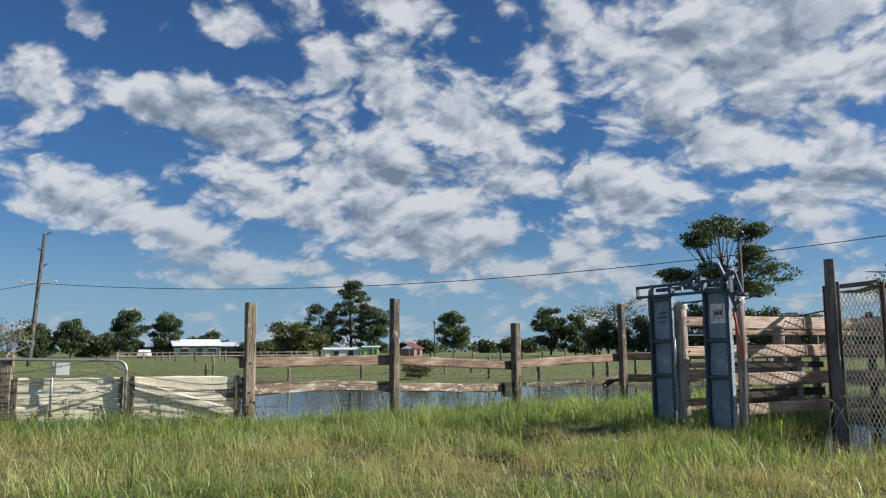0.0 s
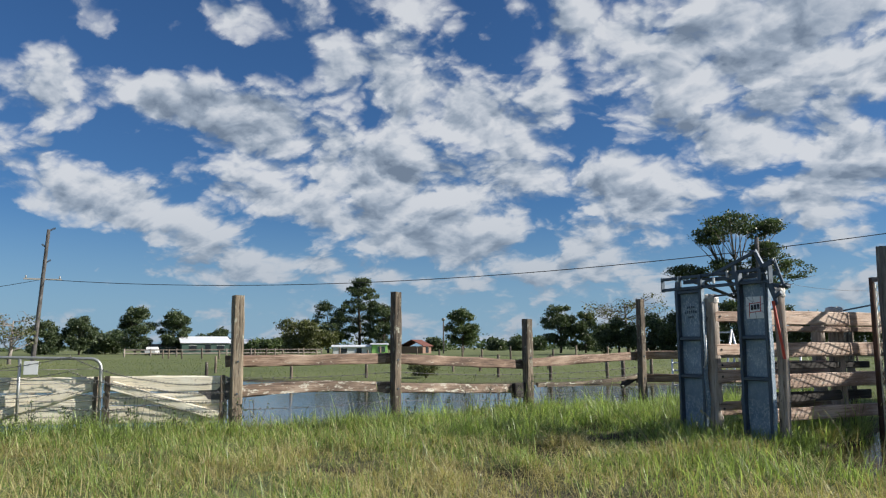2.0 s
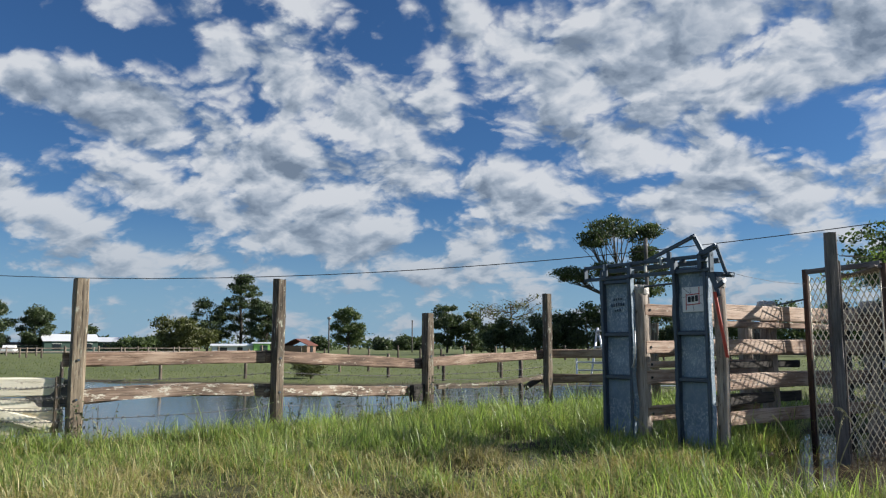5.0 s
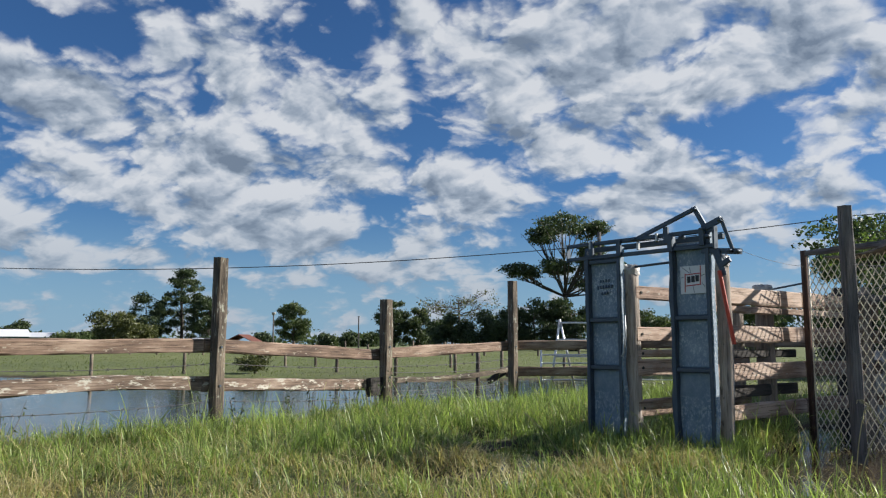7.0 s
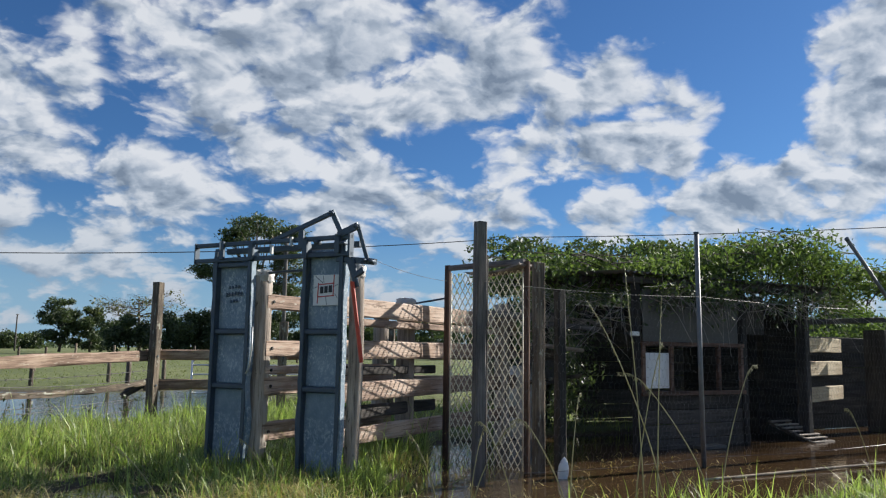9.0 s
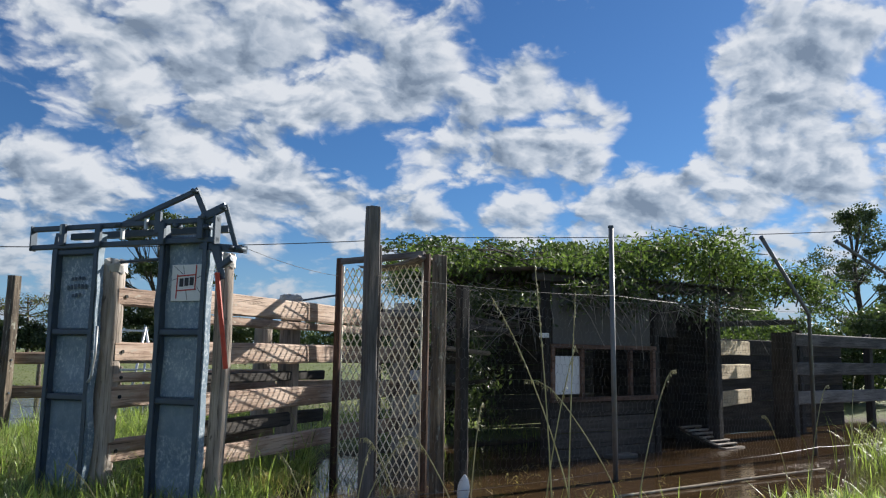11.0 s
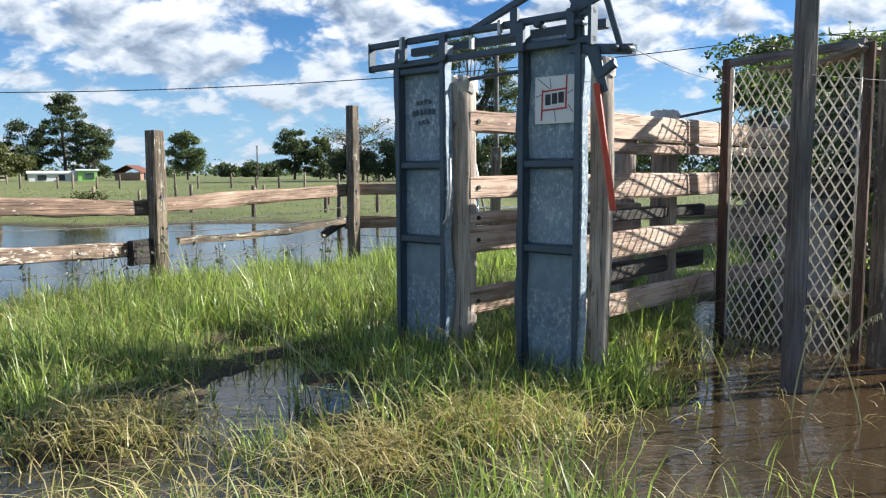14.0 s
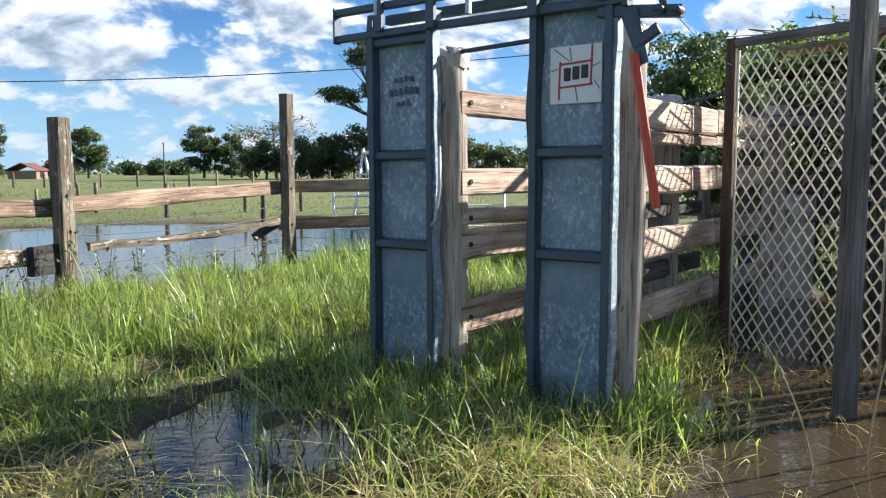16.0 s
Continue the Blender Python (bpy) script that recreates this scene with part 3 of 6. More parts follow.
def fence_post(name, p, top, w, d, mat, label, seed, facing):
    f = thing(name, v3(p, -0.3), label, "fence post", "old fence posts")
    m, length = along(v3(p, -0.3), v3(p, top), (facing[0], facing[1], 0))
    part("shaft", beam_bm(length, w, d, seed, 0.008, 0.016, 12), mat, f, "", m)
    for k, z in enumerate((0.98, 0.55)):
        if top > z:
            bm = bmesh.new()
            n = Vector((facing[1], -facing[0], 0)).normalized()
            c = Vector(v3(p, z)) + n * (w / 2 + 0.003)
            add_tube(bm, [c, c + n * 0.012], 0.014, 6)
            part("bolt", bm, STEEL_DARK, f, "rusty bolt head")
    return f


POSTS = ((A, 1.88, 0.165, 0.15, (1, 1)), (B, 2.0, 0.135, 0.13, (0.6, 0.8)), (C, 1.65, 0.15, 0.14, (0.6, 0.8)), (D, 2.09, 0.135, 0.13, (0.7, 0.7)))
for k, (p, top, w, d, facing) in enumerate(POSTS):
    fence_post("fence_post", p, top, w, d, WOOD_POST, "tall weathered square timber post with lichen at the pond edge", 11 + k, facing)
fence_post("fence_post", (1.75, 11.4), 1.55, 0.13, 0.13, WOOD_POST, "weathered square timber post in the paddock fence", 16, (1, 0.1))
fence_post("fence_post", E, 1.5, 0.13, 0.13, WOOD_POST, "weathered square timber post in the paddock fence", 17, (1, 0.1))


def fence_rail(p, q, z0, z1, high, label, seed, back=0.10, inset=-0.12, mat=WOOD_RAIL, bow=0.0):
    o = shift2(p, q, -back)
    a, b = Vector(v3(p, z0)) + Vector((*o, 0)), Vector(v3(q, z1)) + Vector((*o, 0))
    d = (b - a).normalized()
    a, b = a + d * inset, b - d * inset
    m, length = along(a, b)
    ob = solo("fence_rail", beam_bm(length, 0.05, high, seed, 0.012, 0.014, 16, bow), mat, label, "fence rail", m, "old fence rails")
    return ob


RAIL = "reddish brown fence rail with worn paint and lichen"
fence_rail(A, B, 0.98, 1.0, 0.155, RAIL, 21)
fence_rail(A, B, 0.56, 0.55, 0.155, RAIL + " above the water", 22, mat=WOOD_LICHEN, bow=-0.05)
fence_rail(B, C, 1.0, 0.86, 0.155, RAIL, 23)
fence_rail(B, C, 0.555, 0.44, 0.145, RAIL + " above the water", 24, mat=WOOD_LICHEN)
fence_rail(C, D, 0.88, 0.99, 0.155, RAIL + ", sloping up", 25)
fence_rail(D, (1.75, 11.4), 1.0, 1.02, 0.15, RAIL, 26)
fence_rail(D, (1.75, 11.4), 0.55, 0.57, 0.16, RAIL, 27)
fence_rail((1.75, 11.4), E, 1.02, 1.05, 0.15, RAIL, 28)
fence_rail((1.75, 11.4), E, 0.57, 0.58, 0.15, RAIL, 29)

# broken lower rails hanging off the posts
o = shift2(C, D, -0.1)
bm_m, bm_l = along((C[0] + 0.1, C[1] + 0.3, 0.50), (D[0] - 0.1, D[1] - 0.1, 0.60))
solo("broken_rail", beam_bm(bm_l, 0.04, 0.07, 31, 0.02, 0.01, 18, 0.05), WOOD_POST, "thin broken timber rail hung with dead weeds over the water", "fence rail", bm_m)
bm_m, bm_l = along((D[0] - 0.42, D[1] - 0.02, 0.38), (D[0] - 0.03, D[1] + 0.13, 0.62))
solo("brace_timber", beam_bm(bm_l, 0.06, 0.10, 32, 0.015), WOOD_DARK_SHADE, "dark short timber leaning on the fence post in the water", "timber", bm_m)
bm_m, bm_l = along((C[0] - 0.20, C[1] - 0.24, 0.42), (C[0] - 0.03, C[1] + 0.02, 0.43))
solo("timber_offcut", beam_bm(bm_l, 0.09, 0.26, 33, 0.012), WOOD_DARK_SHADE, "short dark timber block fixed beside the post", "timber", bm_m)
bm_m, bm_l = along((A[0] - 0.42, A[1] - 0.22, 0.62), (A[0] - 0.02, A[1] + 0.0, 0.62))
solo("timber_offcut", beam_bm(bm_l, 0.07, 0.30, 34, 0.01), WOOD_GREY, "short grey timber block where the gate meets the post", "timber", bm_m)


def strand(name, pts, r, label, sag=0.03, mat=WIRE, category="wire", barbs=False, n=14):
    bm = bmesh.new()
    path = []
    for (p, q) in zip(pts, pts[1:]):
        for k in range(n):
            f = k / n
            x = Vector(p).lerp(Vector(q), f)
            x.z -= sag * 4 * f * (1 - f)
            path.append(x)
    path.append(Vector(pts[-1]))
    add_tube(bm, path, r, 4)
    if barbs:
        for x in path[1:-1]:
            add_tube(bm, [x + Vector((-0.012, 0, 0.02)), x + Vector((0.012, 0.01, -0.02))], r * 0.8, 3)
            add_tube(bm, [x + Vector((0.014, 0, 0.018)), x + Vector((-0.012, -0.01, -0.018))], r * 0.8, 3)
    return solo(name, bm, mat, label, category)


for z in (0.78, 0.36):
    strand("barbed_wire", [v3(A, z - 0.02), v3(B, z + 0.02), v3(C, z - 0.08), v3(D, z)], 0.004, "rusty barbed wire strung along the old fence", 0.03, WIRE, "wire", True)
for z in (0.62, 0.36, 0.20):
    strand("fence_wire", [v3(C, z), v3(D, z + 0.03), (1.75, 11.4, z + 0.04), v3(E, z)], 0.004, "slack plain wire along the paddock fence", 0.04)

# ---------------------------------------------------------------- cream double gate and pipe gate
gd = Vector((A[0] - GATE_L[0], A[1] - GATE_L[1], 0))
glen = gd.length
gd.normalize()
gn = Vector((gd.y, -gd.x, 0))


def gate_leaf(s0, s1, rising, seed):
    base = Vector(v3(GATE_L, 0)) + gd * ((s0 + s1) / 2)
    g = thing("field_gate", (base.x, base.y, 0.05), "low cream painted timber gate with peeling boards and a diagonal brace", "gate", "cream gates")

    def at(s, z, out=0.0):
        p = Vector(v3(GATE_L, z)) + gd * s + gn * out
        return (p.x, p.y, p.z)

    beam("top_board", g, at(s0, 0.70), at(s1, 0.69), 0.035, 0.19, WOOD_WHITE, seed, rough=0.012)
    beam("middle_board", g, at(s0, 0.505), at(s1, 0.49), 0.035, 0.15, WOOD_WHITE, seed + 1, rough=0.018)
    beam("bottom_board", g, at(s0, 0.30), at(s1, 0.31), 0.035, 0.22, WOOD_WHITE, seed + 2, rough=0.02)
    za, zb = (0.26, 0.68) if rising else (0.68, 0.26)
    beam("brace", g, at(s0 + 0.1, za, 0.04), at(s1 - 0.1, zb, 0.04), 0.035, 0.12, WOOD_WHITE, seed + 3, rough=0.01)
    beam("stile", g, at(s0 + 0.05, 0.14, 0.04), at(s0 + 0.05, 0.80, 0.04), 0.03, 0.06, WOOD_POST, seed + 4, up=(gd.x, gd.y, 0))
    beam("stile", g, at(s1 - 0.05, 0.14, 0.04), at(s1 - 0.05, 0.80, 0.04), 0.03, 0.06, WOOD_POST, seed + 5, up=(gd.x, gd.y, 0))
    return g


gate_leaf(0.08, 1.56, True, 41)
gate_leaf(1.60, glen - 0.12, False, 51)
fence_post("fence_post", GATE_L, 1.12, 0.15, 0.15, WOOD_POST, "short weathered timber gate post with a worn top", 60, (gd.x, gd.y))
fence_post("fence_post", (GATE_L[0] - 2.9, GATE_L[1] - 1.3), 1.2, 0.15, 0.15, WOOD_POST, "short weathered timber post past the gate", 61, (gd.x, gd.y))

pg = thing("pipe_gate", v3(GATE_L, 0.1), "galvanised pipe gate with rounded corner and wire infill", "gate")


def on_gate(s, z, out=0.09):
    p = Vector(v3(GATE_L, z)) + gd * s + gn * out
    return (p.x, p.y, p.z)


corner = [on_gate(1.44 + 0.13 * math.sin(a), 0.90 + 0.13 * math.cos(a)) for a in np.linspace(0, math.pi / 2, 6)]
tube_part("frame", pg, [on_gate(-2.6, 1.10), on_gate(-0.6, 1.07), *corner, on_gate(1.57, 0.25)], 0.021, STEEL_PIPE, sides=10)
tube_part("upright", pg, [on_gate(0.60, 0.25), on_gate(0.60, 1.04)], 0.019, STEEL_PIPE)
tube_part("upright", pg, [on_gate(-1.4, 0.25), on_gate(-1.4, 1.07)], 0.019, STEEL_PIPE)
for z in (0.9, 0.72, 0.5, 0.3):
    tube_part("infill_wire", pg, [on_gate(-2.6, z), on_gate(-0.5, z - 0.02), on_gate(1.56, z)], 0.004, WIRE, sides=4)
mgs = Matrix((gd, gn, (0, 0, 1))).transposed().to_4x4()
mgs.translation = on_gate(0.74, 0.92, 0.12)
box_part("sign", pg, (0.17, 0.006, 0.17), mgs, WHITE, "small blank white sign plate")
for k in range(4):
    a = random.uniform(0.0, 0.3)
    strand("barbed_wire", [on_gate(-1.2, 0.75 - 0.13 * k, 0.14), on_gate(1.2, 0.80 - 0.16 * k + a, 0.12), on_gate(2.2, 0.74 - 0.1 * k, 0.12), on_gate(3.2, 0.72 - 0.13 * k, 0.10)], 0.004, "loose rusty barbed wire tied across the cream gate", 0.05, WIRE, "wire", True, 20)

# ---------------------------------------------------------------- cattle crush head bail
CL, CR = Vector((0.934, 5.594, 0)), Vector((1.65, 4.9, 0))
cu = (CR - CL).normalized()
cn = Vector((cu.y, -cu.x, 0))  # towards the lane's outside
if cn.y > 0:
    cn = -cn


def crush_m(u, z, out=0.0):
    m = Matrix((cu, -cn, (0, 0, 1))).transposed().to_4x4()
    m.translation = CL + cu * u + cn * out + Vector((0, 0, z))
    return m


def crush_p(u, z, out=0.0):
    return tuple(CL + cu * u + cn * out + Vector((0, 0, z)))


crush = thing("cattle_crush", (CL.x + 0.2, CL.y - 0.2, -0.05), "blue-grey galvanised cattle crush with tall doors and a red lever", "cattle crush")


def bail_door(u0, u1, top, side_seed):
    w = u1 - u0
    uc = (u0 + u1) / 2
    back = bmesh.new()
    add_box(back, (w - 0.06, 0.012, top - 0.05), Matrix.Translation((0, 0.045, (top - 0.05) / 2)), 0.003)
    door = part("door", back, GALV, crush, "mottled galvanised sheet door", crush_m(uc, 0))
    # three dished sheets, each shallowly pressed
    for z0, z1 in ((0.0, 0.76), (0.82, 1.23), (1.29, top - 0.12)):
        bm = bmesh.new()
        n, mm = 6, 8
        grid = [[None] * (mm + 1) for _ in range(n + 1)]
        for i in range(n + 1):
            for j in range(mm + 1):
                x = -w / 2 + 0.045 + (w - 0.09) * i / n
                z = z0 + (z1 - z0) * j / mm
                y = 0.006 * noise.noise((x * 6 + side_seed, z * 5, 0)) + 0.01 * math.sin(math.pi * i / n) * math.sin(math.pi * j / mm)
                grid[i][j] = bm.verts.new((x, y + 0.022, z))
        for i in range(n):
            for j in range(mm):
                bm.faces.new((grid[i][j], grid[i + 1][j], grid[i + 1][j + 1], grid[i][j + 1]))
        part("sheet", bm, GALV, door, "", crush_m(uc, 0), True)
    for s in (-1, 1):
        bm = bmesh.new()
        lips = []
        for i in range(15):
            z = -0.05 + (top + 0.05 + (0.05 if s < 0 else 0.03)) * i / 14
            dent = 0.024 * noise.noise((z * 3.1, side_seed + s, 1))
            hw = 0.026 if s < 0 else 0.014
            x, y = s * (w / 2 - hw) + dent * 0.6, dent
            lips.append([(x - hw, y - 0.022, z), (x + hw, y - 0.022, z), (x + hw, y + 0.034, z), (x - hw, y + 0.034, z)])
        rings(bm, lips)
        part("side_channel", bm, STEEL_DARK if s < 0 else GALV, door, "", crush_m(uc, 0))
        bm = bmesh.new()
        add_box(bm, (0.036, 0.012, top + 0.02), Matrix.Translation((s * (w / 2 - 0.030), -0.030, (top + 0.02) / 2)), 0.004)
        part("face_strip", bm, STEEL_DARK, door, "dark steel face strip", crush_m(uc, 0))
    for z in (0.79, 1.26, top - 0.10):
        bm = bmesh.new()
        add_box(bm, (w - 0.085, 0.05, 0.045), Matrix.Translation((0, 0.0, z)), 0.008)
        part("cross_bar", bm, STEEL_DARK, door, "", crush_m(uc, 0))
    return door


door_l = bail_door(-0.43, 0.02, 1.95, 3.0)
door_r = bail_door(0.56, 0.99, 2.0, 8.0)
for z, tag in ((2.035, "upper_bar"), (1.895, "lower_bar")):
    bm = bmesh.new()
    add_box(bm, (1.70, 0.04, 0.038), Matrix.Identity(4), 0.005)
    part(tag, bm, STEEL_DARK, crush, "", crush_m(0.20, z, 0.02))
bm = bmesh.new()
add_box(bm, (1.45, 0.05, 0.05), Matrix.Identity(4), 0.005)
part("rear_bar", bm, STEEL_DARK, crush, "", crush_m(0.32, 1.99, -0.12))
box_part("end_plate", crush, (0.012, 0.06, 0.19), crush_m(-0.648, 1.965, 0.02), STEEL_DARK)
box_part("end_plate", crush, (0.02, 0.07, 0.21), crush_m(1.04, 1.965, 0.02), STEEL_DARK)
for u, z in ((-0.32, 2.0), (0.02, 1.98), (0.56, 2.05), (0.60, 1.97), (0.93, 2.0)):
    box_part("hanger", crush, (0.05, 0.03, 0.16), crush_m(u, z - 0.02, 0.05), STEEL_DARK)
for u in (-0.33, 0.25, 0.46):
    box_part("lug", crush, (0.022, 0.03, 0.08), crush_m(u, 2.02 if u != 0.25 else 1.96, 0.055), STEEL_PIPE, "bright worn metal lug")
tube_part("tie_rod", crush, [crush_p(0.05, 1.78, -0.12), crush_p(0.62, 1.80, -0.12)], 0.012, STEEL_DARK)
beam("linkage_arm", crush, crush_p(0.20, 2.03, 0.02), crush_p(0.86, 2.25, 0.02), 0.03, 0.038, STEEL_DARK, 70, rough=0, worn=0.004, seg=2)
beam("linkage_arm", crush, crush_p(0.845, 2.26, 0.02), crush_p(0.965, 2.04, 0.02), 0.035, 0.045, STEEL_DARK, 71, rough=0, worn=0.004, seg=2)
beam("linkage_arm", crush, crush_p(0.93, 2.05, 0.04), crush_p(1.12, 2.12, 0.04), 0.02, 0.06, STEEL_DARK, 72, rough=0, worn=0.004, seg=2)
beam("linkage_arm", crush, crush_p(1.11, 2.13, 0.03), crush_p(1.20, 1.82, 0.0), 0.03, 0.032, STEEL_DARK, 73, rough=0, worn=0.004, seg=2)
beam("linkage_arm", crush, crush_p(0.90, 1.86, 0.0), crush_p(1.27, 1.82, 0.0), 0.045, 0.05, STEEL_DARK, 74, rough=0, worn=0.004, seg=2)
beam("lever_bracket", crush, crush_p(1.05, 1.84, 0.03), crush_p(1.12, 1.62, 0.03), 0.03, 0.075, STEEL_DARK, 75, rough=0, worn=0.01, seg=3, taper=0.6)
beam("lever_bracket", crush, crush_p(1.08, 1.70, 0.03), crush_p(1.18, 1.76, 0.03), 0.03, 0.05, STEEL_DARK, 76, rough=0, worn=0.01, seg=2)
beam("lever", crush, crush_p(1.085, 1.66, 0.05), crush_p(1.195, 1.02, 0.05), 0.03, 0.045, RED, 77, "orange-red painted steel lever", rough=0.002, worn=0.008, seg=5)
for u, z in ((0.20, 2.03), (0.86, 2.24), (0.95, 2.05), (1.11, 2.11), (1.19, 1.83), (1.26, 1.82), (0.98, 1.98), (0.72, 2.0)):
    tube_part("pivot", crush, [crush_p(u, z, 0.0), crush_p(u, z, 0.075)], 0.017, STEEL_DARK)
# worn maker's plate: plain shapes only
plate_m = crush_m(0.785, 1.605, -0.014)
plate = box_part("plate", door_r, (0.255, 0.006, 0.255), plate_m, WHITE, "white worn sticker with red outline and dark bars")
for (x0, z0, x1, z1) in ((-0.075, -0.055, 0.085, -0.046), (-0.075, 0.047, 0.085, 0.056), (-0.083, -0.11, -0.074, 0.06), (0.074, -0.05, 0.083, 0.125)):
    sm = plate_m @ Matrix.Translation(((x0 + x1) / 2, -0.005, (z0 + z1) / 2)) @ Matrix.Rotation(radians(-3 if x1 - x0 > 0.05 else 2), 4, "Y")
    box_part("outline", plate, (abs(x1 - x0), 0.003, abs(z1 - z0)), sm, PRINT_RED)
for k in range(3):
    box_part("bar", plate, (0.034, 0.003, 0.058), plate_m @ Matrix.Translation((-0.040 + 0.043 * k, -0.005, 0.002 + 0.004 * k)), INK)
for k, (x0, z0, x1, z1) in enumerate(((-0.11, 0.12, -0.03, 0.06), (-0.03, 0.12, -0.02, 0.06), (-0.12, 0.02, -0.085, 0.03), (0.0, -0.05, 0.012, -0.12), (0.09, -0.03, 0.12, -0.07), (0.085, 0.03, 0.122, 0.045))):
    c, ln = ((x0 + x1) / 2, (z0 + z1) / 2), math.hypot(x1 - x0, z1 - z0)
    box_part("crack", plate, (ln, 0.002, 0.004), plate_m @ Matrix.Translation((c[0], -0.0035, c[1])) @ Matrix.Rotation(-math.atan2(z1 - z0, x1 - x0), 4, "Y"), INK_BLUE, "dark crack in the worn sticker", 0)
# faded stencil on the other door
for k, (w, z) in enumerate(((0.15, 1.66), (0.22, 1.60), (0.12, 1.535))):
    for j in range(int(w / 0.034)):
        box_part("stencil", door_l, (0.02, 0.003, 0.036 if k == 1 else 0.026), crush_m(-0.205 - w / 2 + 0.017 + 0.034 * j, z - 0.004 * abs(j - w / 0.068), -0.0165), INK_BLUE)
tube_part("latch_rod", crush, [crush_p(0.055, 1.30, 0.03), crush_p(0.06, 1.10, 0.035), crush_p(0.035, 0.93, 0.04), crush_p(0.02, 0.90, 0.05)], 0.009, STEEL_PIPE, "pale bent latch rod")

# ---------------------------------------------------------------- cattle race
RA, RB = Vector((2.05, 5.78, 0)), Vector((3.11, 6.83, 0))
rd = (RB - RA).normalized()
rn = Vector((rd.y, -rd.x, 0))
LA = Vector((1.016, 5.72, 0))


def on_race(side, s, z, out=0.0):
    p = (RA if side else LA) + rd * s + rn * out
    return (p.x, p.y, z)


def log_post(p, top, r, label, seed, cap=True):
    f = thing("log_post", v3(p, -0.3), label, "post", "race posts")
    log("shaft", f, v3(p, -0.3), v3(p, top), r, r * 0.93, WOOD_LOG, seed)
    if cap:
        bm = bmesh.new()
        loops = []
        for z, k in ((-0.075, 1.07), (-0.02, 1.12), (0.012, 1.04), (0.026, 0.55)):
            loops.append([(r * 0.93 * k * math.cos(2 * math.pi * j / 16) * (1 + 0.09 * math.sin(j * 2.7 + z * 60)), r * 0.93 * k * math.sin(2 * math.pi * j / 16), z + 0.012 * math.sin(j * 3.9)) for j in range(16)])
        rings(bm, loops)
        part("cap", bm, TIN, f, "crumpled shiny tin cap", Matrix.Translation(v3(p, top)))
    return f


log_post(on_race(0, 0.0, 0, 0.03), 1.78, 0.092, "round grey hardwood post with a tin cap in the cattle race", 81)
log_post(on_race(0, 2.0, 0), 1.50, 0.09, "round grey hardwood post in the cattle race", 82, False)
log_post((1.765, 5.04), 1.80, 0.066, "leaning round grey post with a split, beside the crush", 84)
log_post(on_race(1, 0.85, 0, -0.15), 1.63, 0.10, "round hardwood post with a tin cap behind the race rails", 85)
log_post(on_race(1, 3.0, 0, -0.02), 1.72, 0.10, "round hardwood post behind the race rails", 86, False)


def race_rail(side, s0, s1, z0, z1, high, seed, out, mat=WOOD_YARD, thick=0.055):
    m, length = along(on_race(side, s0, z0, out), on_race(side, s1, z1, out))
    ob = solo("race_rail", beam_bm(length, thick, high, seed, 0.007, 0.012, 10), mat, "heavy sun-bleached hardwood rail bolted along the cattle race", "rail", m, "race rails")
    for s in (0.07,) if side == 0 else ():
        bm = bmesh.new()
        add_tube(bm, [(s, -thick / 2 + 0.006, 0.0), (s, -thick / 2 - 0.010, 0.0)], 0.014, 8)
        part("bolt", bm, STEEL_DARK, ob, "dark bolt head", m).data.materials[0] = RUBBER
    return ob


for k, (z, h) in enumerate(((1.50, 0.17), (1.365, 0.07), (1.12, 0.165), (0.745, 0.17), (0.355, 0.15))):
    race_rail(1, -0.55, 1.38, z, z + 0.005, h, 90 + k, -0.01)
    race_rail(1, 1.39, 3.4, z + 0.01, z - 0.005, h, 100 + k, -0.01)
# shaded inner side of the race: rails darkened by colour, behind the lit ones
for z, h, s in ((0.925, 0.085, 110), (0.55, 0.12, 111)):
    race_rail(1, -0.5, 1.38, z, z, h, s, -0.10, WOOD_DARK_SHADE)
for k, (z, h) in enumerate(((1.53, 0.14), (1.12, 0.14), (0.93, 0.07), (0.79, 0.16), (0.40, 0.16))):
    race_rail(0, -0.02, 2.05, z, z + 0.005, h, 120 + k, 0.09)
# cross yard behind the race
for k, z in enumerate((1.05, 0.62)):
    m, length = along((3.6, 11.7, z), (8.5, 12.6, z))
    solo("yard_rail", beam_bm(length, 0.05, 0.15, 150 + k), WOOD_YARD, "weathered timber rail in the yard behind the race", "rail", m)
for k, p in enumerate(((5.6, 12.1), (8.5, 12.65))):
    fence_post("yard_post", p, 1.4, 0.13, 0.13, WOOD_POST, "dark square timber post in the yard behind the race", 160 + k, (1, 0.2))
strand("fence_wire", [on_race(1, 0.85, 1.60, -0.08), (3.0, 6.56, 1.68)], 0.010, "stiff dark rod from the race post to the mesh gate", 0.0, STEEL_DARK)
strand("fence_wire", [crush_p(1.2, 1.86), (3.0, 6.5, 1.86)], 0.002, "thin wire from the crush to the mesh gate", 0.03)

# ---------------------------------------------------------------- mesh gate and its posts
MA, MB = Vector((3.0, 6.554, 0)), Vector((3.55, 5.57, 0))
mu = (MB - MA).normalized()
mn = Vector((mu.y, -mu.x, 0))
mlen = (MB - MA).length


def mesh_p(s, z, out=0.0):
    p = MA + mu * s + mn * out
    return (p.x, p.y, z)


